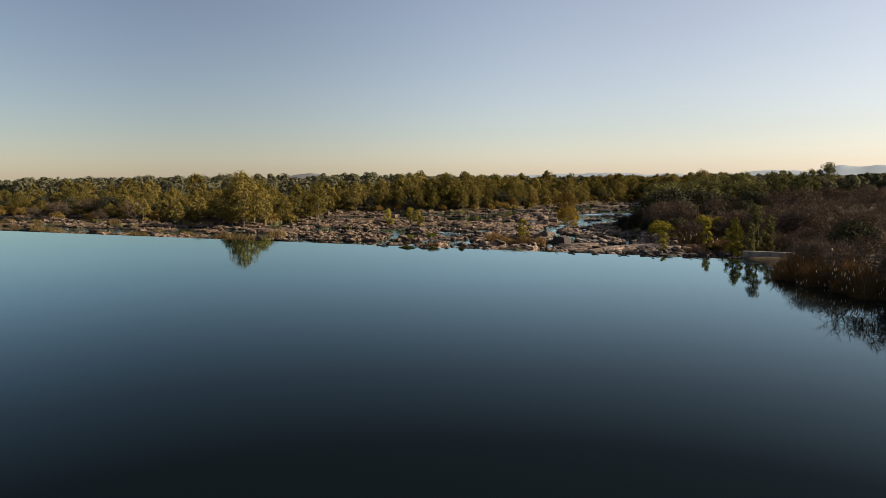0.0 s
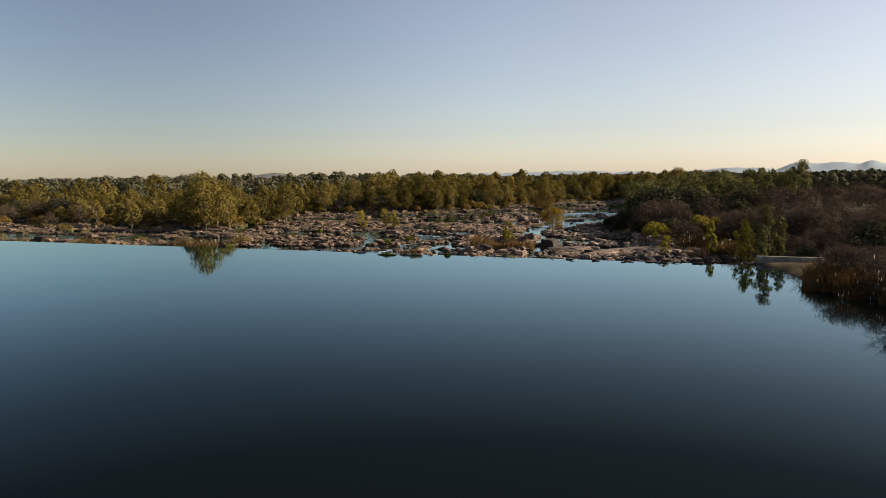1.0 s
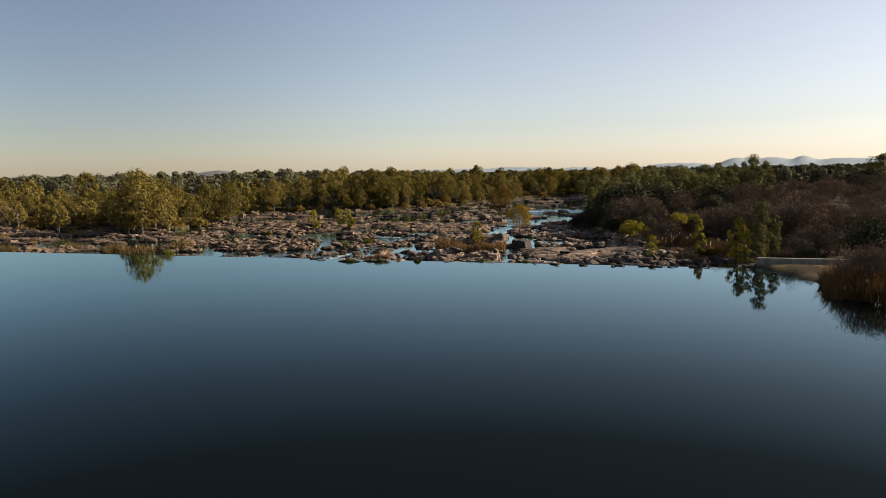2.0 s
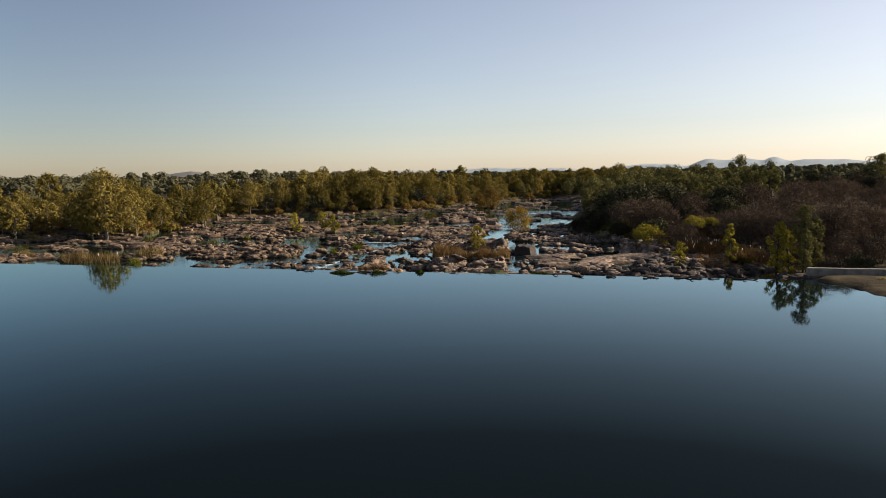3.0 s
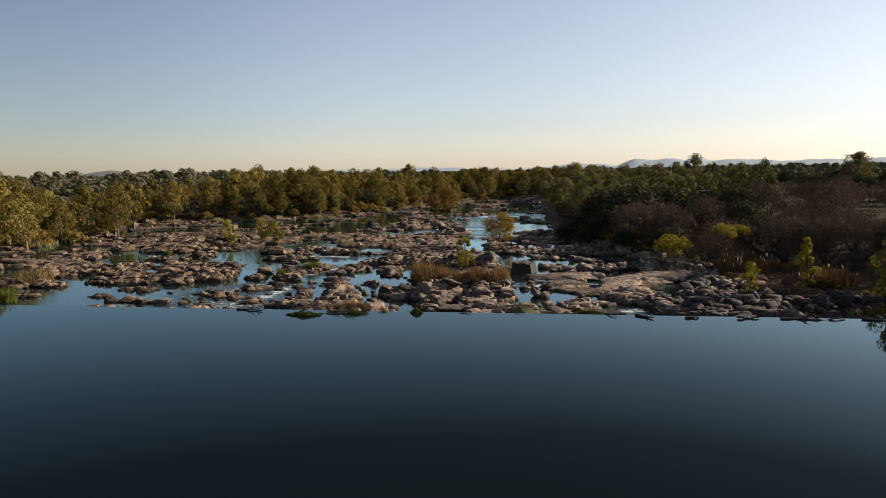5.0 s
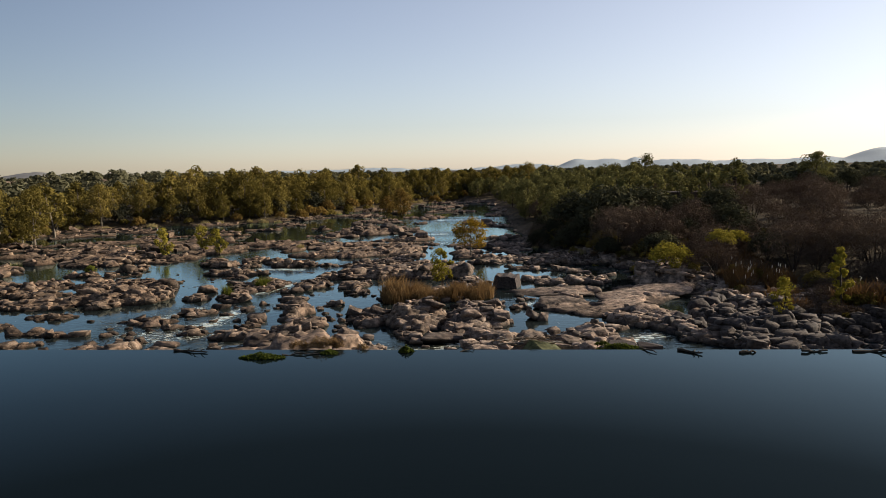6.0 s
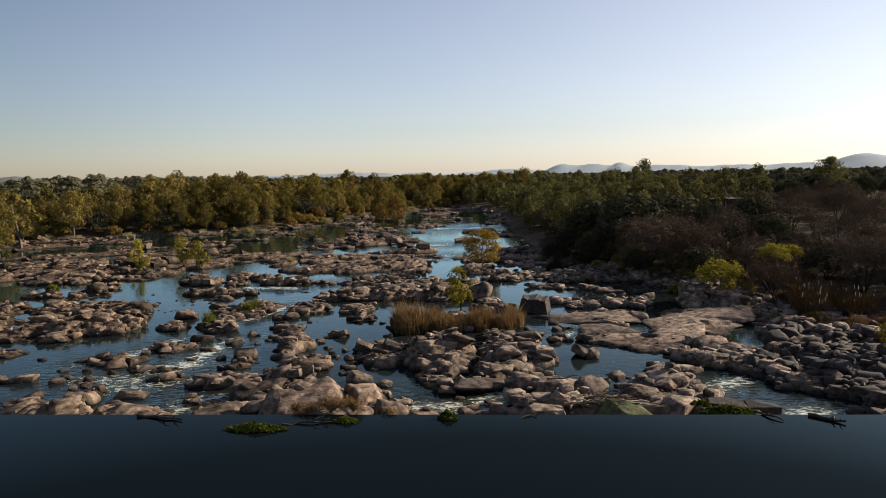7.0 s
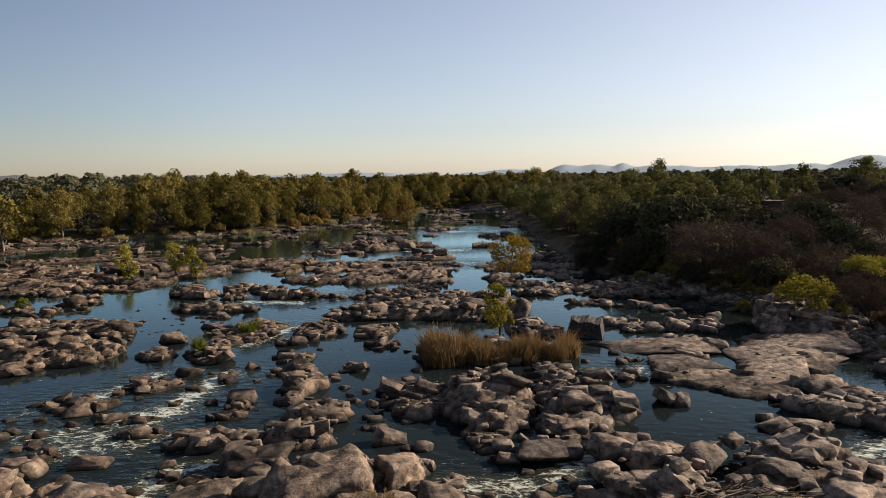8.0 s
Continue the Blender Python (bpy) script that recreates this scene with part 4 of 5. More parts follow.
for batch, rock, words in ((worn, M_ROCKS, "countless broken granite rocks strewn over the river bed"), (far_off, M_ROCKS, "countless broken granite rocks strewn over the river bed"), (shaded, M_SHADESTONE, "countless stones heaped below the bank, darkened for its shade")):
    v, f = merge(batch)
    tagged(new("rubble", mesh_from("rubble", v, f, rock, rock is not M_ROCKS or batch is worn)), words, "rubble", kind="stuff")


# ---- plants ----
def tube(points, radii, n=6):
    """A tapered limb along points."""
    pts, vs = [Vector(p) for p in points], []
    for i, p in enumerate(pts):
        d = (pts[min(i + 1, len(pts) - 1)] - pts[max(i - 1, 0)]).normalized()
        a = d.orthogonal().normalized()
        b = d.cross(a)
        vs += [(p + float(radii[i]) * (math.cos(2 * math.pi * k / n) * a + math.sin(2 * math.pi * k / n) * b))[:] for k in range(n)]
    fs = [(i * n + k, i * n + (k + 1) % n, (i + 1) * n + (k + 1) % n, (i + 1) * n + k) for i in range(len(pts) - 1) for k in range(n)]
    return np.array(vs), np.array(fs)


def unit(v):
    return v / np.maximum(np.linalg.norm(v, axis=1, keepdims=True), 1e-6)


def leaf_quads(r, p, normal, length, width, droop=0.0):
    """One small leaf-spray quad at each place."""
    n = len(p)
    t = unit(np.cross(normal, unit(r.normal(size=(n, 3)))))
    t[:, 2] -= droop
    t = unit(t)
    b = unit(np.cross(normal, t))
    l, w = (length * r.uniform(0.6, 1.3, (n, 1))), (width * r.uniform(0.6, 1.3, (n, 1)))
    v = np.stack([p - t * l - b * w, p - t * l * 0.6 + b * w * 1.3, p + t * l], 1).reshape(-1, 3)
    return v, np.arange(3 * n).reshape(-1, 3)


def crown(r, centres, radii, per, length, width, droop=0.3, flat=0.8, stray=0.4):
    vs = []
    for c, rad in zip(centres, radii):
        n = int(per * r.uniform(0.7, 1.3))
        d = unit(r.normal(size=(n, 3)))
        p = c + d * rad * (r.uniform(0.15, 1.0, (n, 1)) ** 0.35) * np.array([1, 1, flat])
        vs.append(leaf_quads(r, p, unit(d + stray * r.normal(size=(n, 3)) + np.array([0, 0, 0.3])), length, width, droop))
    return merge(vs)


def tree_meshes(seed, h, spread, low, clumps, per, length, leaf, bark, narrow=False):
    """Trunk with limbs, and a crown of leaf sprays gathered in clumps."""
    r = np.random.default_rng(seed)
    lean = r.normal(0, 0.05, 2) * h
    top = np.array([lean[0], lean[1], h * 0.86])
    trunk_pts = [(0, 0, -0.3), (lean[0] * 0.1, lean[1] * 0.1, h * 0.2), (lean[0] * 0.4 + r.normal(0, 0.15), lean[1] * 0.4, h * 0.45), (lean[0] * 0.8, lean[1] * 0.8, h * 0.68), top]
    wood = [tube(trunk_pts, [h * 0.022, h * 0.018, h * 0.014, h * 0.009, h * 0.004], 7)]
    centres, radii = [], []
    for i in range(clumps):
        a = i * 2.4 + r.uniform(-0.5, 0.5)
        u = low + (0.93 - low) * ((i + r.uniform(0, 1)) / clumps)
        bulge = math.sin(math.pi * min(1, max(0.06, (u - low + 0.12) / (1.06 - low)))) ** 0.7
        d = spread * 0.5 * bulge * (r.uniform(0.35, 1.0) if not narrow else r.uniform(0.2, 0.8))
        c = np.array([lean[0] * u + d * math.cos(a), lean[1] * u + d * math.sin(a), h * u])
        centres.append(c)
        radii.append(spread * r.uniform(0.11, 0.25))
        if i % 2 == 0:
            sz = h * min(0.84, max(0.12, u - 0.2))
            tp = np.array(trunk_pts, float)
            s = np.array([np.interp(sz, tp[:, 2], tp[:, 0]), np.interp(sz, tp[:, 2], tp[:, 1]), sz])
            m = (s + c) / 2 + np.array([0, 0, -0.04 * h])
            wood.append(tube([s, m, c], [h * 0.008, h * 0.006, h * 0.002], 5))
    v, f = merge(wood)
    cv, cf = crown(r, centres, radii, per, length, length * 0.5)
    return mesh_from("trunk", v, f, bark, True), mesh_from("crown", cv, cf, leaf)


def ground_z(x, y):
    """Height of the ground's mesh at a place."""
    i, j = int(np.clip(np.searchsorted(gx, x) - 1, 0, nx - 2)), int(np.clip(np.searchsorted(gy, y) - 1, 0, ny - 2))
    u, w = (x - gx[i]) / (gx[i + 1] - gx[i]), (y - gy[j]) / (gy[j + 1] - gy[j])
    return float((Z[j, i] * (1 - u) + Z[j, i + 1] * u) * (1 - w) + (Z[j + 1, i] * (1 - u) + Z[j + 1, i + 1] * u) * w)


def plant(kinds, x, y, scale, yaw, sink=0.1, z=None):
    """A first or further copy of one of the kinds, standing on the ground."""
    k = kinds[int(rng.integers(0, len(kinds)))]
    m = pose(x, y, (ground_z(x, y) if z is None else z) - sink, 0, 0, yaw) @ Matrix.Diagonal((scale, scale, scale * rng.uniform(0.92, 1.08), 1))
    name, meshes, label, cat, group = k
    e = new(name)
    for nm, me in meshes:
        part(nm, me, e)
    tagged(e, label, cat, group)
    e.matrix_basis = m
    return e


def kind(name, meshes, label, cat, group=""):
    return (name, meshes, label, cat, group)


EUC = []
for i in range(8):
    t_, c_ = tree_meshes(500 + i, 13.0, 8.6 + 0.5 * (i % 3), 0.14 + 0.05 * (i % 3), 26, 150, 0.275, M_LEAF, M_BARK)
    EUC.append(kind("eucalyptus_tree", [("trunk", t_), ("crown", c_)], "tall olive-green eucalyptus tree with pale trunk on the bank", "tree", "riverside eucalyptus trees"))
EUC_DULL = []
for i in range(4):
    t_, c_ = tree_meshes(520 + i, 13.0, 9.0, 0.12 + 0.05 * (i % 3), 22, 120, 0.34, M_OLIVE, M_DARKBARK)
    EUC_DULL.append(kind("eucalyptus_tree", [("trunk", t_), ("crown", c_)], "eucalyptus tree on the shaded bank, leaves coloured dull for backlight", "tree", "trees of the far bank"))
EUC_LOW = []
for i in range(5):
    t_, c_ = tree_meshes(540 + i, 13.0, 9.2, 0.3, 15, 75, 0.52, M_LEAF, M_BARK)
    EUC_LOW.append(kind("eucalyptus_tree", [("trunk", t_), ("crown", c_)], "olive-green eucalyptus tree deeper in the wood", "tree", "eucalyptus trees of the wood"))
EUC_LOW_DULL = []
for i in range(3):
    t_, c_ = tree_meshes(530 + i, 13.0, 9.2, 0.25, 15, 75, 0.50, M_OLIVE, M_DARKBARK)
    EUC_LOW_DULL.append(kind("eucalyptus_tree", [("trunk", t_), ("crown", c_)], "eucalyptus tree on the shaded bank, leaves coloured dull for backlight", "tree", "trees of the far bank"))
DARKSAP = []
for i in range(2):
    t_, c_ = tree_meshes(590 + i, 9.0, 3.6, 0.12, 20, 120, 0.17, M_OLIVE, M_DARKBARK, True)
    DARKSAP.append(kind("willow", [("trunk", t_), ("crown", c_)], "slender willow with hanging leaves at the water, coloured dark for backlight", "tree", "bank willows"))
SAPLING = []
for i in range(3):
    t_, c_ = tree_meshes(560 + i, 6.0, 2.6, 0.15, 16, 70, 0.16, M_YELLOW, M_DARKBARK, True)
    SAPLING.append(kind("sapling", [("trunk", t_), ("crown", c_)], "slender sapling with yellow-green hanging leaves by the water", "tree", "bank saplings"))
AUTUMN = []
for i in range(3):
    t_, c_ = tree_meshes(570 + i, 5.4, 2.9, 0.2, 18, 110, 0.13, M_YELLOW, M_DARKBARK)
    AUTUMN.append(kind("small_tree", [("trunk", t_), ("crown", c_)], "small tree with yellowing leaves among the river rocks", "tree"))
GOLD = []
for i in range(1):
    t_, c_ = tree_meshes(576, 6.2, 5.6, 0.3, 22, 130, 0.16, M_GOLD, M_BARK)
    GOLD.append(kind("golden_tree", [("trunk", t_), ("crown", c_)], "round golden-leaved tree on a rocky river ledge", "tree"))
RUST = []
for i in range(2):
    t_, c_ = tree_meshes(580 + i, 9.0, 8.0, 0.15, 26, 80, 0.3, M_RUST, M_DARKBARK)
    RUST.append(kind("autumn_tree", [("trunk", t_), ("crown", c_)], "rust-coloured autumn tree standing at the river's edge", "tree"))


def bush_kind(seed, name, rad, h, clumps, per, length, width, leaf, label, group, bark=None):
    r = np.random.default_rng(seed)
    centres, radii, wood = [], [], []
    for i in range(clumps):
        a, q = i * 2.4, math.sqrt((i + 0.5) / clumps)
        zz = h * (0.22 + 0.6 * math.sqrt(max(0, 1 - q * q)) * r.uniform(0.75, 1.1))
        c = np.array([rad * q * 0.8 * math.cos(a), rad * q * 0.8 * math.sin(a), zz])
        centres.append(c)
        radii.append(rad * r.uniform(0.22, 0.4))
        if i % 3 == 0:
            wood.append(tube([(0.03 * math.cos(a), 0.03 * math.sin(a), -0.2), (c[0] * 0.5, c[1] * 0.5, zz * 0.5), tuple(c)], [0.05 * h / 3, 0.035 * h / 3, 0.012], 5))
    cv, cf = crown(r, centres, radii, per, length, width, 0.1, 0.85)
    v, f = merge(wood)
    f = np.where(np.isin(f, np.arange(0, len(v), 15)), 0, f)
    return kind(name, [("branchwork", mesh_from("branchwork", v, f, bark or M_DARKBARK, True)), ("foliage", mesh_from("foliage", cv, cf, leaf))], label, "bush", group)


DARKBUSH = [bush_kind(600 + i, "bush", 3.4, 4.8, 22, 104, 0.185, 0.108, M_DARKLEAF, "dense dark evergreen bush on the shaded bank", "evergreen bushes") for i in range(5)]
SCRUB = [bush_kind(620 + i, "scrub_bush", 2.8, 3.2, 15, 62, 0.40, 0.022, M_SCRUB, "leafless brown scrub bush on the dry bank", "dry scrub bushes") for i in range(5)]
THICKET = [bush_kind(690 + i, "bare_thicket", 3.2, 5.2, 21, 76, 0.50, 0.024, M_SCRUB, "tall leafless brown thicket on the dry bank", "bare thickets") for i in range(4)]
OLIVEBUSH = [bush_kind(640 + i, "shrub", 1.8, 2.4, 14, 60, 0.19, 0.11, M_LEAF, "olive-green shrub at the foot of the trees", "bank shrubs") for i in range(3)]
YELLOWBUSH = [bush_kind(660 + i, "yellow_bush", 2.1, 2.5, 16, 110, 0.15, 0.07, M_YELLOW, "bright yellow-green bush above the rubble", "yellow bushes") for i in range(2)]
RUSTBUSH = [bush_kind(670 + i, "rust_bush", 2.4, 3.2, 16, 90, 0.22, 0.11, M_RUST, "rusty brown bush at the wood's edge", "rusty bushes") for i in range(2)]
WEEDBUSH = [bush_kind(680 + i, "green_shrub", 0.9, 1.6, 10, 80, 0.14, 0.05, M_RUSH, "small fresh green shrub on a river rock", "river shrubs") for i in range(2)]


def blades_kind(seed, name, rad_x, rad_y, h, n, width, leaf, label, group, plumes=0):
    """A clump of upright reed or grass blades."""
    r = np.random.default_rng(seed)
    a, q = r.uniform(0, 2 * math.pi, n), np.sqrt(r.uniform(0, 1, n))
    base = np.stack([rad_x * q * np.cos(a), rad_y * q * np.sin(a), np.full(n, -0.1)], 1)
    ht = h * r.uniform(0.4, 1.15, n) * (1 - 0.5 * q ** 3) * (0.7 + 0.5 * vnoise(base[:, 0] * 2.5 + seed, base[:, 1] * 2.5))
    lean = r.normal(0, 0.24, (n, 2)) * ht[:, None] + base[:, :2] * 0.12
    side = unit(np.stack([r.normal(size=n), r.normal(size=n), np.zeros(n)], 1)) * width
    mid = base + np.stack([lean[:, 0] * 0.35, lean[:, 1] * 0.35, ht * 0.6], 1)
    tip = base + np.stack([lean[:, 0], lean[:, 1], ht], 1)
    v = np.stack([base - side, base + side, mid + side * 0.8, tip, mid - side * 0.8], 1).reshape(-1, 3)
    k = np.arange(n)[:, None] * 5
    f = np.concatenate([k + np.array([[0, 1, 2]]), k + np.array([[0, 2, 4]]), k + np.array([[4, 2, 3]])])
    out = [("tuft", mesh_from("tuft", v, f, leaf))]
    if plumes:
        for i in range(plumes):
            p = tip[int(r.integers(0, n))] + np.array([r.normal(0, 0.2), r.normal(0, 0.2), h * 0.18])
            a_, b_ = tube([p - (0, 0, 0.22), p - (0, 0, 0.05), p + (r.normal(0, 0.06), 0, 0.12), p + (r.normal(0, 0.1), 0, 0.24)], [0.003, 0.04, 0.035, 0.004], 5)
            out.append(("plume", mesh_from("plume", a_, b_, M_PLUME, True)))
    return kind(name, out, label, "reeds", group)


REEDS = [blades_kind(700 + i, "reed_clump", 1.5, 1.1, 2.2, 700, 0.035, M_REED, "dense clump of dry orange-brown reeds", "reed clumps") for i in range(3)]
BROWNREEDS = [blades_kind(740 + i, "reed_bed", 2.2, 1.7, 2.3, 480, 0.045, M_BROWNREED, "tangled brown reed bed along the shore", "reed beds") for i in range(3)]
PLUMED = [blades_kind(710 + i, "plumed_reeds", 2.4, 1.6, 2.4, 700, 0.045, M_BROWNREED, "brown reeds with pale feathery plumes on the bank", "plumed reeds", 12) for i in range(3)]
PALEGRASS = [blades_kind(720 + i, "grass_tussock", 1.3, 1.0, 1.3, 320, 0.042, M_GRASS, "pale dry grass tussock between the rocks", "grass tussocks") for i in range(3)]
RANKGRASS = [blades_kind(750 + i, "rank_grass", 2.7, 1.9, 2.3, 850, 0.045, M_RANK, "rounded clump of rank brown grass at the water's edge", "rank grass clumps") for i in range(3)]
SPRIGS = [blades_kind(730 + i, "green_rushes", 0.5, 0.4, 1.3, 500, 0.02, M_RUSH, "small stand of green rushes in the river", "green rushes") for i in range(2)]

# left bank wood: rows of trees behind the bank's edge
prng = np.random.default_rng(9)
seg = np.hypot(*np.diff(EDGE, axis=0).T)
along = np.concatenate([[0], np.cumsum(seg)])
for row, (inset, step) in enumerate(((3.0, 8.0), (10.0, 8.5), (19.0, 9.5), (30.0, 10.5), (43.0, 12.0))):
    d = 150.0
    while d < along[-1] - 20:
        d += step * prng.uniform(0.75, 1.3)
        ex, ey = np.interp(d, along, EDGE[:, 0]), np.interp(d, along, EDGE[:, 1])
        fx, fy = np.interp(d + 1, along, EDGE[:, 0]) - ex, np.interp(d + 1, along, EDGE[:, 1]) - ey
        k = inset + prng.normal(0, 2.0)
        px, py = ex - fy * k, ey + fx * k
        sc = 0.95 * (0.62 + 0.50 * prng.uniform(0, 1) ** 1.4) * (1.0 if row else 0.86) * (0.72 if px < -100 and py < 110 else 1.0)
        plant(EUC if row < 2 else EUC_LOW, px, py, sc, prng.uniform(0, 360))
plant(EUC, -86.4, 51.2, 1.28, 40)
plant(EUC, -91.5, 52.5, 0.85, 200)
plant(EUC, -82.5, 56, 0.8, 140)
plant(EUC, -94, 57, 1.05, 220)
plant(EUC, -85, 86, 0.85, 120)
# undergrowth between the trunks
for inset, step in ((5.5, 6.0), (14.0, 9.0)):
    d = 150.0
    while d < along[-1] - 20:
        d += step * prng.uniform(0.7, 1.3)
        ex, ey = np.interp(d, along, EDGE[:, 0]), np.interp(d, along, EDGE[:, 1])
        fx, fy = np.interp(d + 1, along, EDGE[:, 0]) - ex, np.interp(d + 1, along, EDGE[:, 1]) - ey
        k = inset + prng.normal(0, 1.0)
        plant((DARKBUSH, OLIVEBUSH)[int(prng.uniform() < 0.6)], ex - fy * k, ey + fx * k, prng.uniform(0.9, 1.5), prng.uniform(0, 360))
# shrubs and grass fringing the wood
d = 150.0
while d < along[-1] - 30:
    d += prng.uniform(2.4, 4.6)
    ex, ey = np.interp(d, along, EDGE[:, 0]), np.interp(d, along, EDGE[:, 1])
    fx, fy = np.interp(d + 1, along, EDGE[:, 0]) - ex, np.interp(d + 1, along, EDGE[:, 1]) - ey
    k = prng.uniform(-2.0, 2.5)
    kinds = (OLIVEBUSH, OLIVEBUSH, PALEGRASS, PALEGRASS, RUSTBUSH)[int(prng.integers(0, 5))]
    plant(kinds, ex - fy * k, ey + fx * k, prng.uniform(0.7, 1.2), prng.uniform(0, 360))

# right bank: woods downstream
for row, off in enumerate((4, 12, 21, 32, 45)):
    y = 96.0
    while y < 262:
        y += prng.uniform(6.5, 10.5)
        x = float(np.interp(y, RIGHT_Y, RIGHT_X)) + off + prng.normal(0, 2)
        plant(EUC_LOW_DULL if row > 1 else EUC_DULL, x, y, prng.uniform(0.52, 0.80), prng.uniform(0, 360))
# closing the river's far bend
for i in range(16):
    plant(EUC, -34 + i * 4.2 + prng.normal(0, 1.5), 266 + prng.uniform(0, 22), prng.uniform(0.8, 1.0), prng.uniform(0, 360))

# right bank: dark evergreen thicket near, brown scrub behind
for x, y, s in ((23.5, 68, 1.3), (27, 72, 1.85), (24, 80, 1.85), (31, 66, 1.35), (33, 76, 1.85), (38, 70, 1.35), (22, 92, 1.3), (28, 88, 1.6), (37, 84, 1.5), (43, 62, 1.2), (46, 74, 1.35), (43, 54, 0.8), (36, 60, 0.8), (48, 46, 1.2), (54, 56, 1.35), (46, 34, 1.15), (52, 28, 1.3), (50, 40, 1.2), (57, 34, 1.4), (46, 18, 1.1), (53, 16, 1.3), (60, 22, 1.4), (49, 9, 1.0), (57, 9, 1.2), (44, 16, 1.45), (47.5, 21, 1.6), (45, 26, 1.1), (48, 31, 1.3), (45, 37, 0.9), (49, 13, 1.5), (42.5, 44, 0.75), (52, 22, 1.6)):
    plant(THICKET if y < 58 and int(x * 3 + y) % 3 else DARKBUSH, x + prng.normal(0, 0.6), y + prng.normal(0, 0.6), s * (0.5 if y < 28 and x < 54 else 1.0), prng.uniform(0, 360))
for i in range(190):
    y = prng.uniform(8, 150)
    x = float(np.interp(y, RIGHT_Y, RIGHT_X)) + 4 + 80 * prng.uniform(0, 1) ** 1.1
    if math.hypot(x - 30, y - 42) > 6 and not (44 < x < 72 and 96 < y < 132):
        plant(THICKET if i % 3 == 0 else SCRUB, x, y, prng.uniform(0.8, 1.4), prng.uniform(0, 360))
for i in range(46):
    y = prng.uniform(8, 95)
    x = float(np.interp(y, RIGHT_Y, RIGHT_X)) + prng.uniform(-1.5, 4)
    if math.hypot(x - 30, y - 42) > 5:
        plant((SCRUB, OLIVEBUSH, PALEGRASS, DARKBUSH)[i % 4], x, y, prng.uniform(0.5, 0.85), prng.uniform(0, 360))
for i in range(60):
    plant((SCRUB, SCRUB, DARKBUSH)[i % 3], prng.uniform(75, 150), prng.uniform(40, 200), prng.uniform(1.0, 1.5), prng.uniform(0, 360))
for i in range(26):
    y = prng.uniform(8, 110)
    x = float(np.interp(y, RIGHT_Y, RIGHT_X)) + prng.uniform(1, 40)
    plant((OLIVEBUSH, SCRUB, SCRUB)[i % 3], x, y, prng.uniform(0.8, 1.4), prng.uniform(0, 360))
for i in range(90):
    y = prng.uniform(14, 64)
    x = float(np.interp(y, RIGHT_Y, RIGHT_X)) + prng.uniform(-4, 7)
    if math.hypot(x - 30, y - 42) > 3:
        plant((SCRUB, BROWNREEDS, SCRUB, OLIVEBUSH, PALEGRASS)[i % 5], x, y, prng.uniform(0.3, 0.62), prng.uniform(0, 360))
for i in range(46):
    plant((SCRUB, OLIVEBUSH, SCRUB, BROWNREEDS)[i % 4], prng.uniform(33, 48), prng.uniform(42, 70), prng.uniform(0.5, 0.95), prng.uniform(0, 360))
for x, y, s in ((19, 68, 0.9), (21, 74, 1.1), (19.5, 80, 0.9), (21, 86, 1.0), (22, 64, 0.8), (23, 60, 0.8), (18.5, 90, 1.0), (22, 92, 1.0)):
    plant((OLIVEBUSH, SCRUB)[int(y) % 2], x, y, s, prng.uniform(0, 360))
plant(YELLOWBUSH, 28.5, 38.0, 1.25, 10)
plant(YELLOWBUSH, 36.2, 43.5, 0.9, 50, z=1.6)
plant(YELLOWBUSH, 39, 46, 0.8, 90, z=1.4)
for x, y, s in ((38.0, 17.6, 0.95), (41.9, 10.5, 1.1), (42.8, 8.5, 0.9), (31.5, 14.0, 0.75)):
    plant(SAPLING, x, y, s, prng.uniform(0, 360))
plant(DARKSAP, 45.4, 11.5, 0.9, 0)
plant(DARKSAP, 46.8, 14.5, 0.75, 80)
plant(DARKSAP, 44.2, 8.2, 0.6, 80)
for x, y in ((34.5, 31), (36.2, 32.5), (37.5, 29), (36, 34.5), (40.5, 19)):
    plant(PLUMED, x, y, prng.uniform(0.8, 1.1), prng.uniform(0, 360))
# reservoir shore on the right
for i in range(64):
    y = prng.uniform(-62, 1) if i < 44 else prng.uniform(-22, 1)
    x = float(np.interp(y, RIGHT_Y, RIGHT_X)) + prng.uniform(0.3, 6)
    if y < -9 or x > 51:
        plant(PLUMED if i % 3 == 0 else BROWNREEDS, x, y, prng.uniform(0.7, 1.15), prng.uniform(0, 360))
for i in range(18):
    y = prng.uniform(-48, -11)
    plant(THICKET, float(np.interp(y, RIGHT_Y, RIGHT_X)) + prng.uniform(3.5, 9), y, prng.uniform(0.55, 0.85), prng.uniform(0, 360))
for i in range(16):
    plant(PALEGRASS, prng.uniform(46, 62), prng.uniform(-14, 2), prng.uniform(0.35, 0.6), prng.uniform(0, 360))
for i in range(24):
    y = prng.uniform(-64, -20)
    x = float(np.interp(y, RIGHT_Y, RIGHT_X)) + prng.uniform(4, 10)
    plant(SCRUB, x, y, prng.uniform(1.2, 1.7), prng.uniform(0, 360))
for i in range(34):
    y = prng.uniform(-75, 12)
    x = float(np.interp(y, RIGHT_Y, RIGHT_X)) + prng.uniform(8, 45) + (9 if y > -14 else 0)
    plant(SCRUB, x, y, prng.uniform(1.0, 1.7), prng.uniform(0, 360))

# lone trees that stand above the rest
plant(EUC_DULL, 102.6, 163.3, 1.0, 0)
plant(EUC_DULL, 81.9, 291, 1.05, 70)
plant(EUC_DULL, 100, 166, 0.7, 70)
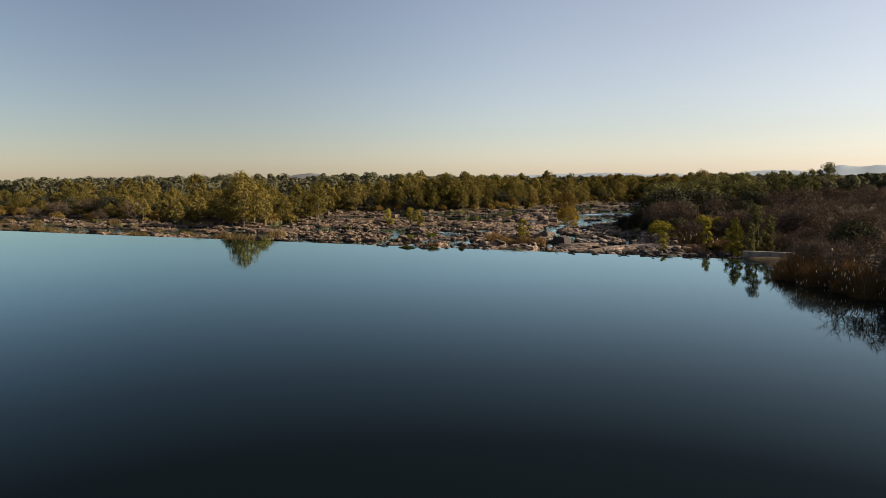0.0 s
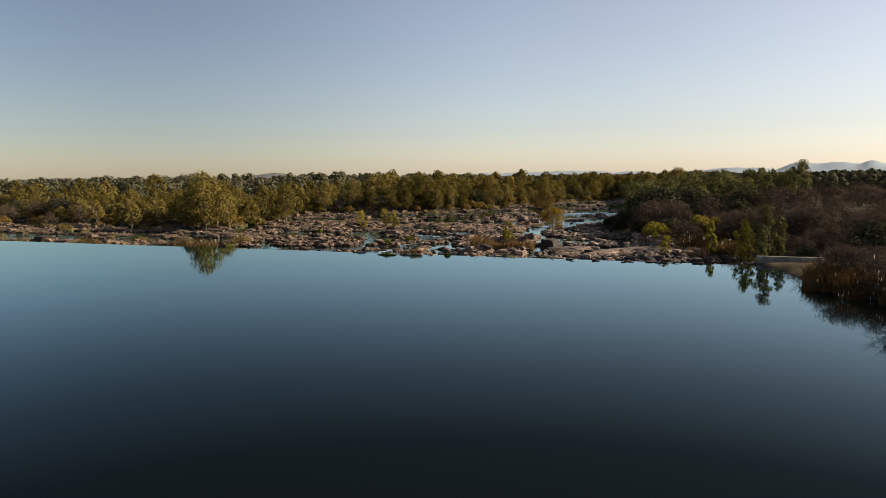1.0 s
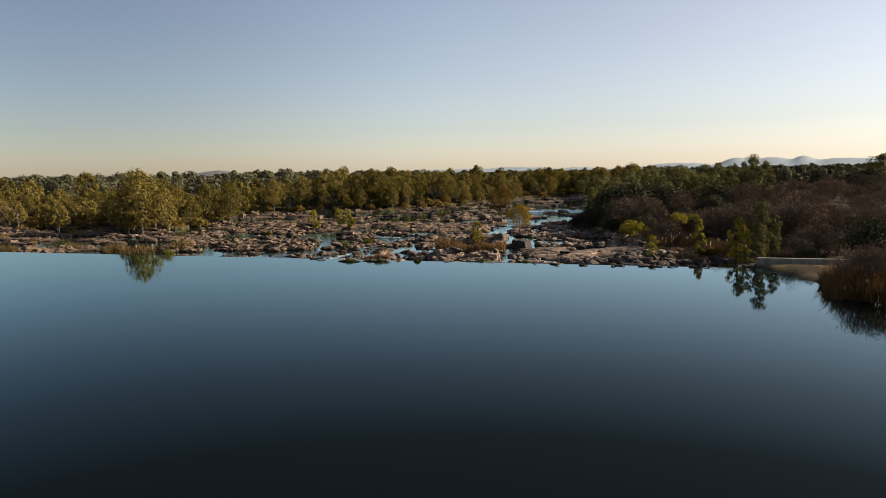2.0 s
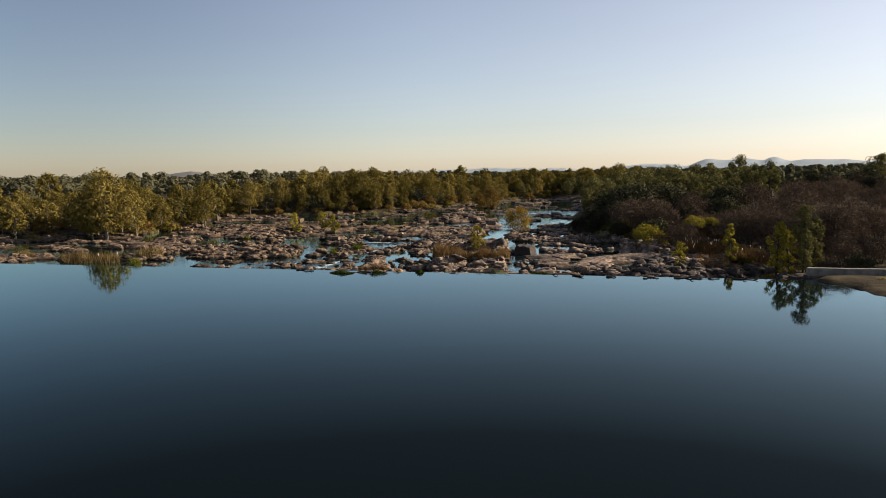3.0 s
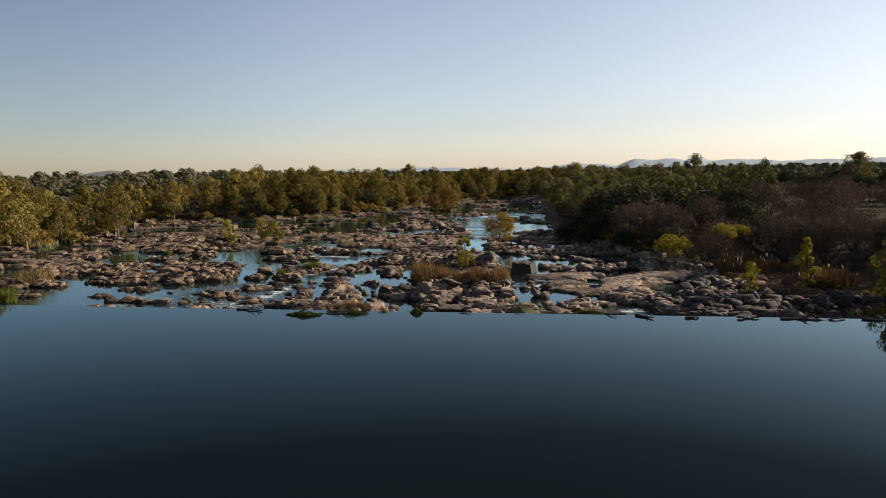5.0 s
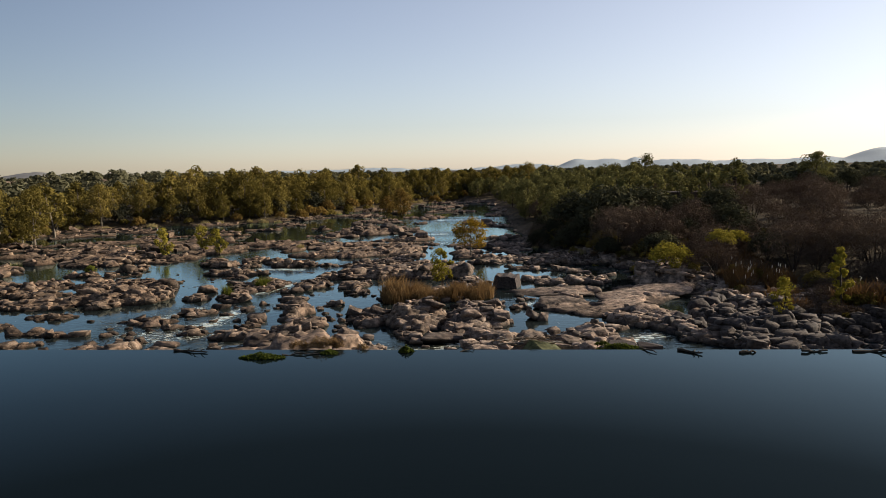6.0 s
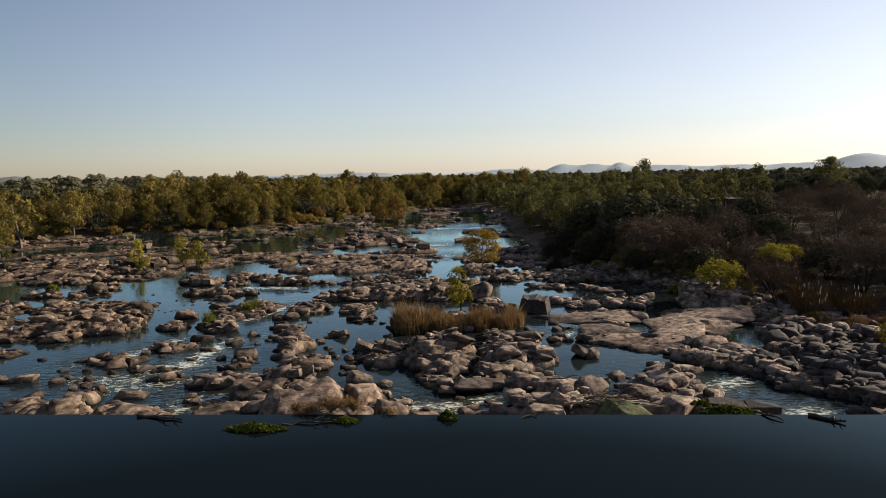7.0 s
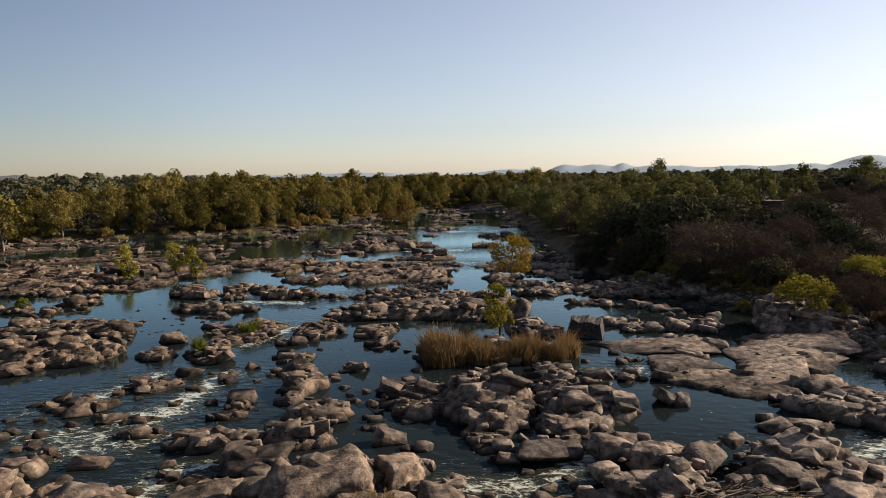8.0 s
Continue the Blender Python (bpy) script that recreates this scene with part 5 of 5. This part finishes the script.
# river trees and bushes
plant(GOLD, 4.1, 63.1, 1.0, 20, z=-2.0)
plant(AUTUMN, 1.8, 33.9, 0.95, 70, z=-1.9)
plant(RUST, -21.4, 168, 0.9, 0)
plant(RUST, -27.5, 178, 0.75, 0)
for x, y, s in ((-49.6, 70.3, 1.05), (-42.6, 69.9, 1.0), (-39.6, 69.8, 0.95)):
    plant(AUTUMN, x, y, s, prng.uniform(0, 360))
plant(SPRIGS, -20.4, 35.6, 1.3, 0, z=-2.0)
plant(SPRIGS, -19.9, 36.7, 1.0, 0, z=-2.0)
plant(SPRIGS, -22.4, 30.1, 1.2, 0, z=-2.0)
plant(WEEDBUSH, -48.7, 46.6, 0.9, 0)
for x, y, s in ((-2.4, 27.4, 1.2), (-1.2, 28.4, 0.95), (0.5, 28.9, 0.62), (2.6, 27.7, 0.66), (4.3, 28.8, 0.9), (5.7, 28.3, 0.72), (-3.3, 29.2, 1.05), (6.8, 29.6, 0.85), (2.9, 30.2, 0.7), (0.2, 27.5, 0.8), (1.5, 27.4, 0.72), (3.4, 27.9, 0.78), (-0.6, 29.0, 0.9)):
    plant(REEDS, x, y, s, prng.uniform(0, 360), z=-2.05)
for x, y, s in ((-92, 34, 0.8), (-99, 30, 0.8), (-112, 36, 0.9), (-126, 44, 1.0), (-143, 52, 1.0), (-30, 70, 0.8), (-27, 75, 0.7), (-60, 78, 0.9), (-70, 60, 1.0)):
    plant(PALEGRASS, x, y, s, prng.uniform(0, 360))

# left shore of the weir: rank grass, rusty thickets and old fence posts
for x, y, q in ((-64.0, 18.5, 1.0), (-61.0, 19.2, 1.15), (-57.6, 19.0, 1.1), (-53.0, 23.2, 0.95), (-83.7, 12.4, 0.8), (-86.5, 13.4, 0.7), (-109.7, 16, 0.8), (-131, 21, 0.9), (-134.5, 23, 0.8), (-105.7, 51, 1.0), (-101, 52.5, 1.1), (-149, 27, 0.8), (-164, 33, 0.8)):
    plant(RANKGRASS, x, y, q, prng.uniform(0, 360))
for i in range(70):
    plant(PALEGRASS if i % 2 else RANKGRASS, prng.uniform(-190, -66), prng.uniform(16, 62), prng.uniform(0.45, 0.85), prng.uniform(0, 360))
for i in range(26):
    plant(RUSTBUSH if i % 2 else THICKET, prng.uniform(-215, -120), prng.uniform(56, 80), prng.uniform(0.7, 1.3), prng.uniform(0, 360))
plant(SPRIGS, -47.0, 12.1, 1.6, 0, z=-2.2)
for x, y, lean in ((-61.4, 21.2, -14), (-59.4, 22.6, 4)):
    v, f = tube([(0, 0, -0.4), (0.02, 0, 1.2), (0, 0.03, 2.0), (0.01, 0.02, 2.08)], [0.13, 0.12, 0.10, 0.05], 7)
    ob = tagged(new("fence_post", mesh_from("fence_post", v, f, M_POST, True)), "weathered pale wooden post leaning in the grass", "post", "old fence posts")
    ob.matrix_basis = pose(x, y, ground_z(x, y), 0, lean, 0)

# bare tree on the shore
def bare_tree(seed, h):
    r = np.random.default_rng(seed)
    wood = []

    def limb(p, d, length, rad, depth):
        q = p + d * length * 0.5 + r.normal(0, 0.06 * length, 3)
        e = p + d * length + r.normal(0, 0.08 * length, 3)
        wood.append(tube([p, q, e], [rad, rad * 0.8, rad * 0.55], 5))
        if depth:
            for _ in range(3 if depth > 1 else 4):
                nd = d + r.normal(0, 0.5, 3) + np.array([0, 0, 0.12])
                limb(e if r.uniform() > 0.3 else q, nd / np.linalg.norm(nd), length * r.uniform(0.6, 0.85), rad * 0.5, depth - 1)

    limb(np.array([0, 0, -0.2]), np.array([0.05, 0, 1.0]), h * 0.3, h * 0.022, 4)
    v, f = merge(wood)
    return mesh_from("bare_tree", v, f, M_DARKBARK, True)


b_ = tagged(new("bare_tree", bare_tree(3, 7.0)), "leafless dark tree on the reservoir's shore", "tree")
b_.location = (53.0, -24.3, ground_z(53.0, -24.3))
b_ = tagged(new("bare_tree", bare_tree(4, 5.0)), "leafless dark tree on the reservoir's shore", "tree")
b_.location = (57.5, -31.5, ground_z(57.5, -31.5))


snag = tagged(new("dead_branch", bare_tree(8, 5.0)), "bleached dead branch lying across the river rocks", "driftwood")
snag.matrix_basis = pose(-6.6, 51.0, -1.7, -28, -52, 20)
snag = tagged(new("dead_branch", bare_tree(12, 3.0)), "dead branch wedged between boulders behind the weir", "driftwood")
snag.matrix_basis = pose(9.4, 4.6, -0.9, 20, 62, 10)

# ---- built things ----
tagged(new("abutment_wall", slab("abutment_wall", 43.4, 80, 3.0, 3.7, -2.0, 0.85, M_CONCRETE, 40, 0.03)), "low grey concrete abutment wall at the weir's end", "wall", kind="structure")


def box(x0, x1, y0, y1, z0, z1, bevel=0.03):
    bm = bmesh.new()
    bmesh.ops.create_cube(bm, size=1, matrix=Matrix.Translation(((x0 + x1) / 2, (y0 + y1) / 2, (z0 + z1) / 2)) @ Matrix.Diagonal((x1 - x0, y1 - y0, z1 - z0, 1)))
    bmesh.ops.bevel(bm, geom=list(bm.edges), offset=bevel, segments=1, affect="EDGES")
    return bm


def finish(bm, name, material):
    me = bpy.data.meshes.new(name)
    bm.to_mesh(me)
    bm.free()
    me.materials.append(material)
    return me


shed = new("pump_house")
shed.location = (50, 124, ground_z(54, 124) - 0.2)
part("wall", finish(box(0, 14, 0, 5, 0, 2.6), "wall", M_BRICK), shed)
part("roof", finish(box(-0.5, 14.5, -0.5, 5.5, 2.6, 2.85), "roof", M_BRICK), shed, "flat dark felt roof")
part("plinth", finish(box(-0.2, 14.2, -0.25, -0.004, -0.2, 0.35), "plinth", M_CONCRETE), shed)
part("flue", finish(box(7.0, 7.4, 2, 2.4, 2.85, 4.6), "flue", M_BRICK), shed)
tagged(shed, "low dark brick pump house with a flat roof", "building")


def house(x, y, w, d, h, yaw):
    e = new("house")
    e.matrix_basis = pose(x, y, ground_z(x, y) - 0.3, 0, 0, yaw)
    part("wall", finish(box(-w / 2, w / 2, -d / 2, d / 2, 0, h), "wall", M_WALLWHITE), e)
    bm = bmesh.new()
    vs = [bm.verts.new(p) for p in ((-w / 2 - 0.5, -d / 2 - 0.5, h), (w / 2 + 0.5, -d / 2 - 0.5, h), (w / 2 + 0.5, d / 2 + 0.5, h), (-w / 2 - 0.5, d / 2 + 0.5, h), (-w / 2, 0, h + d * 0.32), (w / 2, 0, h + d * 0.32))]
    for q in ((0, 1, 5, 4), (2, 3, 4, 5), (1, 2, 5), (3, 0, 4), (3, 2, 1, 0)):
        bm.faces.new([vs[i] for i in q])
    part("roof", finish(bm, "roof", M_ROOF), e, "tiled gable roof")
    for k in (-1, 0, 1):
        part("window", finish(box(k * w / 3.4 - 0.7, k * w / 3.4 + 0.7, -d / 2 - 0.06, -d / 2 + 0.05, 1.0, 2.3), "window", M_BRICK), e)
    return tagged(e, "distant pale house with a tiled roof among trees", "house", "houses beyond the wood")


for x, y, w, yaw in ((-330, 330, 16, 30), (-352, 318, 12, 45), (-300, 372, 18, 40), (-268, 420, 14, 20), (-385, 300, 15, 50), (-246, 465, 16, 25), (-430, 280, 14, 40), (-225, 520, 18, 15)):
    house(x, y, w * 0.8, 8, 3.4, yaw)

# ---- distance ----
r = np.random.default_rng(77)
vs = []
for i in range(1000):
    b = radians(r.uniform(-72, 52))
    dist = 190 * (7.5 ** r.uniform(0, 1))
    x, y = dist * math.sin(b), dist * math.cos(b)
    li, ri = float(left_inside(np.array([x]), np.array([y]))[0]), float(right_inside(np.array([x]), np.array([y]))[0])
    if (li < 50 and ri < 38) and y < 300:
        continue
    h = r.uniform(6.5, 11.5) * (1.25 if x < -200 else 1.0) * (0.8 if ri > 50 and y < 420 else 1.0)
    z0 = ground_z(x, y)
    cs = [np.array([x + r.normal(0, 2.2), y + r.normal(0, 2.2), z0 + h * u]) for u in (0.3, 0.45, 0.55, 0.66, 0.74)]
    vs.append(crown(r, cs, [h * 0.32, h * 0.36, h * 0.34, h * 0.30, h * 0.24], 46, 0.7 + dist / 1100, 0.45 + dist / 2000, 0.1, 0.8, 0.15))
v, f = merge(vs)
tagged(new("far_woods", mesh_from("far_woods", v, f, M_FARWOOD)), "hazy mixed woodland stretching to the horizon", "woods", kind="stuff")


def ridge(name, dist, lo, hi, peaks, rough, material, label):
    """A range of far hills: crest heights are a sum of rounded peaks over the bearing."""
    bs = np.radians(np.linspace(lo, hi, 260))
    crest = np.zeros(260)
    for b, w, h in peaks:
        crest = np.maximum(crest, h * np.exp(-((np.degrees(bs) - b) / w) ** 2))
    crest = crest + rough * (fbm(np.degrees(bs) * 0.9, np.zeros(260), 5, 5) - 0.45)
    rows = []
    for k, q in ((-500, -0.1), (-330, 0.35), (-160, 0.75), (0, 1.0), (200, 0.5), (400, -0.1)):
        wob = 40 * (fbm(np.degrees(bs) * 0.9, np.full(260, k * 0.01), 8, 3) - 0.5)
        rows.append(np.stack([np.sin(bs) * (dist + k + wob), np.cos(bs) * (dist + k + wob), crest * q - 2 + 0.0 * bs], 1))
    v = np.concatenate(rows)
    ii = np.arange(6 * 260).reshape(6, 260)
    f = np.stack([ii[:-1, :-1], ii[:-1, 1:], ii[1:, 1:], ii[1:, :-1]], -1).reshape(-1, 4)
    tagged(new(name, mesh_from(name, v, f, material, True)), label, "hills", kind="structure")


ridge("backdrop_hills", 4200, -30, 62, [(-12.0, 9.0, 26), (2.7, 3.5, 36), (7.4, 1.8, 56), (11.9, 1.2, 62), (9.8, 4.2, 50), (15.0, 5.0, 40), (20.0, 6.0, 32), (25.0, 4.0, 38), (29.5, 2.8, 76), (34.0, 3.6, 78), (41.0, 5.0, 74), (50.0, 6.0, 64)], 18, M_HILL, "hills on the horizon, haze put into their pale blue colour")
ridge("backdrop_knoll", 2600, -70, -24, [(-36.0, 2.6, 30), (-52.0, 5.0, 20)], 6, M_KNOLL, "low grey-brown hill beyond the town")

# ---- weir details ----
def weed_mat(x, y, rx, ry, n, seed, label, z=0.0):
    r = np.random.default_rng(seed)
    a, q = r.uniform(0, 6.283, n), np.sqrt(r.uniform(0, 1, n))
    p = np.stack([rx * q * np.cos(a), ry * q * np.sin(a), 0.03 + min(0.5, 0.55 * n / 800 / rx) * (1 - q) * r.uniform(0, 1, n)], 1)
    v, f = leaf_quads(r, p, unit(r.normal(size=(n, 3)) * 0.6 + np.array([0, 0, 1.0])), 0.1, 0.06)
    ob = tagged(new("weed_mat", mesh_from("weed_mat", v, f, M_GREEN)), label, "water weed", "weeds along the weir")
    ob.location = (x, y, z)


weed_mat(-7.1, -1.6, 1.5, 0.45, 900, 1, "floating mat of green water weed against the weir")
weed_mat(-3.0, -0.6, 0.6, 0.3, 260, 2, "floating tuft of green water weed")
weed_mat(16.0, 1.35, 1.5, 0.55, 1000, 3, "bright green weed growing on a ledge behind the weir", -0.25)
weed_mat(15.0, 2.3, 0.5, 0.4, 240, 5, "yellow-green weed growing between rocks behind the weir", -0.2)
weed_mat(2.0, -0.1, 0.5, 0.4, 420, 4, "dark green tuft of weed rooted on the weir")
for k, (x, y, z, sx, sy, sz, yaw) in enumerate(((16.4, 2.75, -0.85, 2.1, 0.9, 1.5, -9), (18.2, 2.5, -0.95, 1.7, 1.0, 1.5, -6), (16.2, 1.4, -1.0, 3.6, 1.2, 1.5, 0), (11.0, 2.6, -0.9, 4.2, 0.9, 1.5, 3), (7.0, 2.3, -1.0, 2.6, 1.1, 1.5, -4))):
    dark = k in (0, 1, 2)
    ob = boulder(x, y, z, 1.0, 0, yaw, 3, 4, 1.0, "dark flat ledge of wet rock behind the weir" if dark else "flat-topped ledge of granite behind the weir")
    ob.data = mesh_from("boulder", *jointed((95, 96, 91, 93, 97)[k], sx * 0.95, sy, sz, 0.06, 2), M_DARKROCK if dark else M_ROCK)


def dead_shrub(x, y, z, spread, n, seed):
    """Dry twigs and straw arching from one root over the crest."""
    r = np.random.default_rng(seed)
    root = tagged(new("dead_shrub"), "dry orange-brown twiggy shrub hanging over the weir", "shrub", "dry shrubs on the weir")
    root.location = (x, y, z)
    wood, straw = [], []
    for i in range(n):
        a = r.uniform(-math.pi, math.pi)
        reach, h = spread * r.uniform(0.4, 1.0), spread * r.uniform(0.25, 0.8)
        d = np.array([math.cos(a), math.sin(a) * 0.5, 0.0])
        pts = [d * reach * t + np.array([0, 0, h * math.sin(2.3 * t)]) + r.normal(0, 0.035, 3) * t for t in np.linspace(0, 1, 5)]
        wood.append(tube(pts, [0.018, 0.014, 0.010, 0.007, 0.003], 4))
        for _ in range(3):
            p = pts[int(r.integers(1, 5))]
            e = p + np.array([r.normal(0, 0.3), r.normal(0, 0.2), r.normal(0.05, 0.22)]) * spread * 0.7
            wood.append(tube([p, (p + e) / 2 + r.normal(0, 0.03, 3), e], [0.008, 0.006, 0.002], 3))
        p = np.array([pts[int(r.integers(1, 5))] + r.normal(0, 0.05, 3) for _ in range(9)])
        straw.append(leaf_quads(r, p, unit(r.normal(size=(9, 3))), 0.2, 0.014, 0.4))
    part("brushwood", mesh_from("brushwood", *merge(wood), M_TWIG, True), root)
    part("straw", mesh_from("straw", *merge(straw), M_REED), root, "dry orange straw")


for x, y, z, spread, n, seed in ((-5.1, 0.7, -0.05, 0.75, 26, 1), (-4.0, 0.75, -0.05, 0.95, 40, 2), (-2.9, 0.9, -0.05, 0.8, 32, 3), (-3.4, 1.3, 0.0, 0.7, 22, 4), (-5.9, 1.0, -0.1, 0.5, 16, 5), (-1.0, 0.6, -0.1, 0.4, 12, 6)):
    dead_shrub(x, y, z, spread, n, seed)

# a wedge of concrete rubble, its upper face green with moss
bm = bmesh.new()
corners = [bm.verts.new(c) for c in ((10.15, 2.3, 0.24), (11.0, 0.62, -0.22), (12.35, 0.62, -0.26), (11.75, 2.3, -0.05), (8.9, 1.1, -1.2), (9.6, 2.6, -1.2), (12.6, 0.6, -1.2), (12.2, 2.6, -1.2), (10.6, 0.6, -1.2))]
bmesh.ops.convex_hull(bm, input=corners)
bmesh.ops.dissolve_limit(bm, angle_limit=radians(3), verts=bm.verts, edges=bm.edges)
bmesh.ops.bevel(bm, geom=list(bm.edges), offset=0.03, segments=2, affect="EDGES")
bmesh.ops.triangulate(bm, faces=bm.faces)
bmesh.ops.subdivide_edges(bm, edges=[e for e in bm.edges if e.calc_length() > 0.25], cuts=4, use_grid_fill=True)
for v in bm.verts:
    v.co += 0.035 * noise.noise_vector(v.co * 3.1)
me = bpy.data.meshes.new("mossy_rock")
bm.to_mesh(me)
bm.free()
me.materials.append(M_MOSS)
tagged(new("mossy_rock", me), "tilted block overgrown with green moss behind the weir", "rock")


def log(x, y, length, rad, yaw, seed, label):
    r = np.random.default_rng(seed)
    pts = [np.array([length * (t - 0.5), r.normal(0, 0.08) * length * 0.3, r.normal(0, 0.04)]) for t in np.linspace(0, 1, 6)]
    wood = [tube(pts, [rad * (1 - 0.5 * t) for t in np.linspace(0, 1, 6)], 7)]
    for _ in range(3):
        p = pts[int(r.integers(2, 5))]
        wood.append(tube([p, p + np.array([0.2, r.normal(0, 0.2), 0.2]) * length * 0.3, p + np.array([0.4, r.normal(0, 0.3), 0.2]) * length * 0.4], [rad * 0.5, rad * 0.35, rad * 0.15], 5))
    v, f = merge(wood)
    ob = tagged(new("driftwood", mesh_from("driftwood", v, f, M_DARKBARK, True)), label, "driftwood", "driftwood at the weir")
    ob.matrix_basis = pose(x, y, 0.06, 0, 0, yaw)


log(-12.5, -0.2, 2.6, 0.09, -12, 1, "dark waterlogged branch caught on the weir")
log(-4.8, -0.9, 2.4, 0.07, 6, 2, "dark waterlogged branch caught on the weir")
log(6.0, 0.2, 1.2, 0.05, 40, 3, "pale stick caught on the weir")
log(20.0, -0.3, 1.6, 0.1, -40, 4, "dark waterlogged branch caught on the weir")
log(17.5, 0.1, 1.5, 0.06, -62, 8, "dark waterlogged branch caught on the weir")


def drift_pile(x0, x1, y, z, n, seed):
    """Flood wrack: logs and sticks of all sizes, lying mostly along the weir."""
    r = np.random.default_rng(seed)
    pile = tagged(new("driftwood_pile"), "tangle of flood-washed branches and sticks wedged behind the weir", "driftwood", "driftwood at the weir")
    pile.location = ((x0 + x1) / 2, y, z)
    for i in range(n):
        big = i < 5
        length = r.uniform(1.8, 3.4) if big else r.uniform(0.5, 1.7)
        rad = r.uniform(0.07, 0.12) if big else r.uniform(0.012, 0.035)
        yaw = r.normal(0, 0.12 if big else 0.55)
        c = np.array([r.uniform(-0.28, 0.28) * (x1 - x0), r.normal(0, 0.28), r.uniform(0.0, 0.34) + (0.0 if big else 0.1)])
        d = np.array([math.cos(yaw), math.sin(yaw), r.normal(0.02, 0.05 if big else 0.22)])
        pts = [c + d * length * t + r.normal(0, 0.05, 3) * np.array([1, 1, 0.5]) * length * 0.5 for t in np.linspace(-0.5, 0.5, 7)]
        v, f = tube(pts, [rad * (1 - 0.6 * t) for t in np.linspace(0, 1, 7)], 7 if big else 4)
        part("log" if big else "stick", mesh_from("log" if big else "stick", v, f, M_TWIG if i % 3 else M_POST, True), pile)


drift_pile(6.6, 12.8, 2.35, -0.1, 46, 31)
log(8.4, 6.2, 2.0, 0.05, 22, 12, "pale bleached branch leaning on the boulders")
for x, length, rad, yaw, seed in ((27.6, 1.6, 0.1, 4, 21), (31.2, 2.6, 0.12, -5, 22), (33.4, 2.0, 0.08, 7, 23), (36.8, 2.4, 0.09, -14, 24)):
    log(x, -0.2, length, rad, yaw, seed, "dark waterlogged branch caught on the weir")
log(23.5, -0.4, 1.0, 0.12, 5, 5, "dark waterlogged branch caught on the weir")
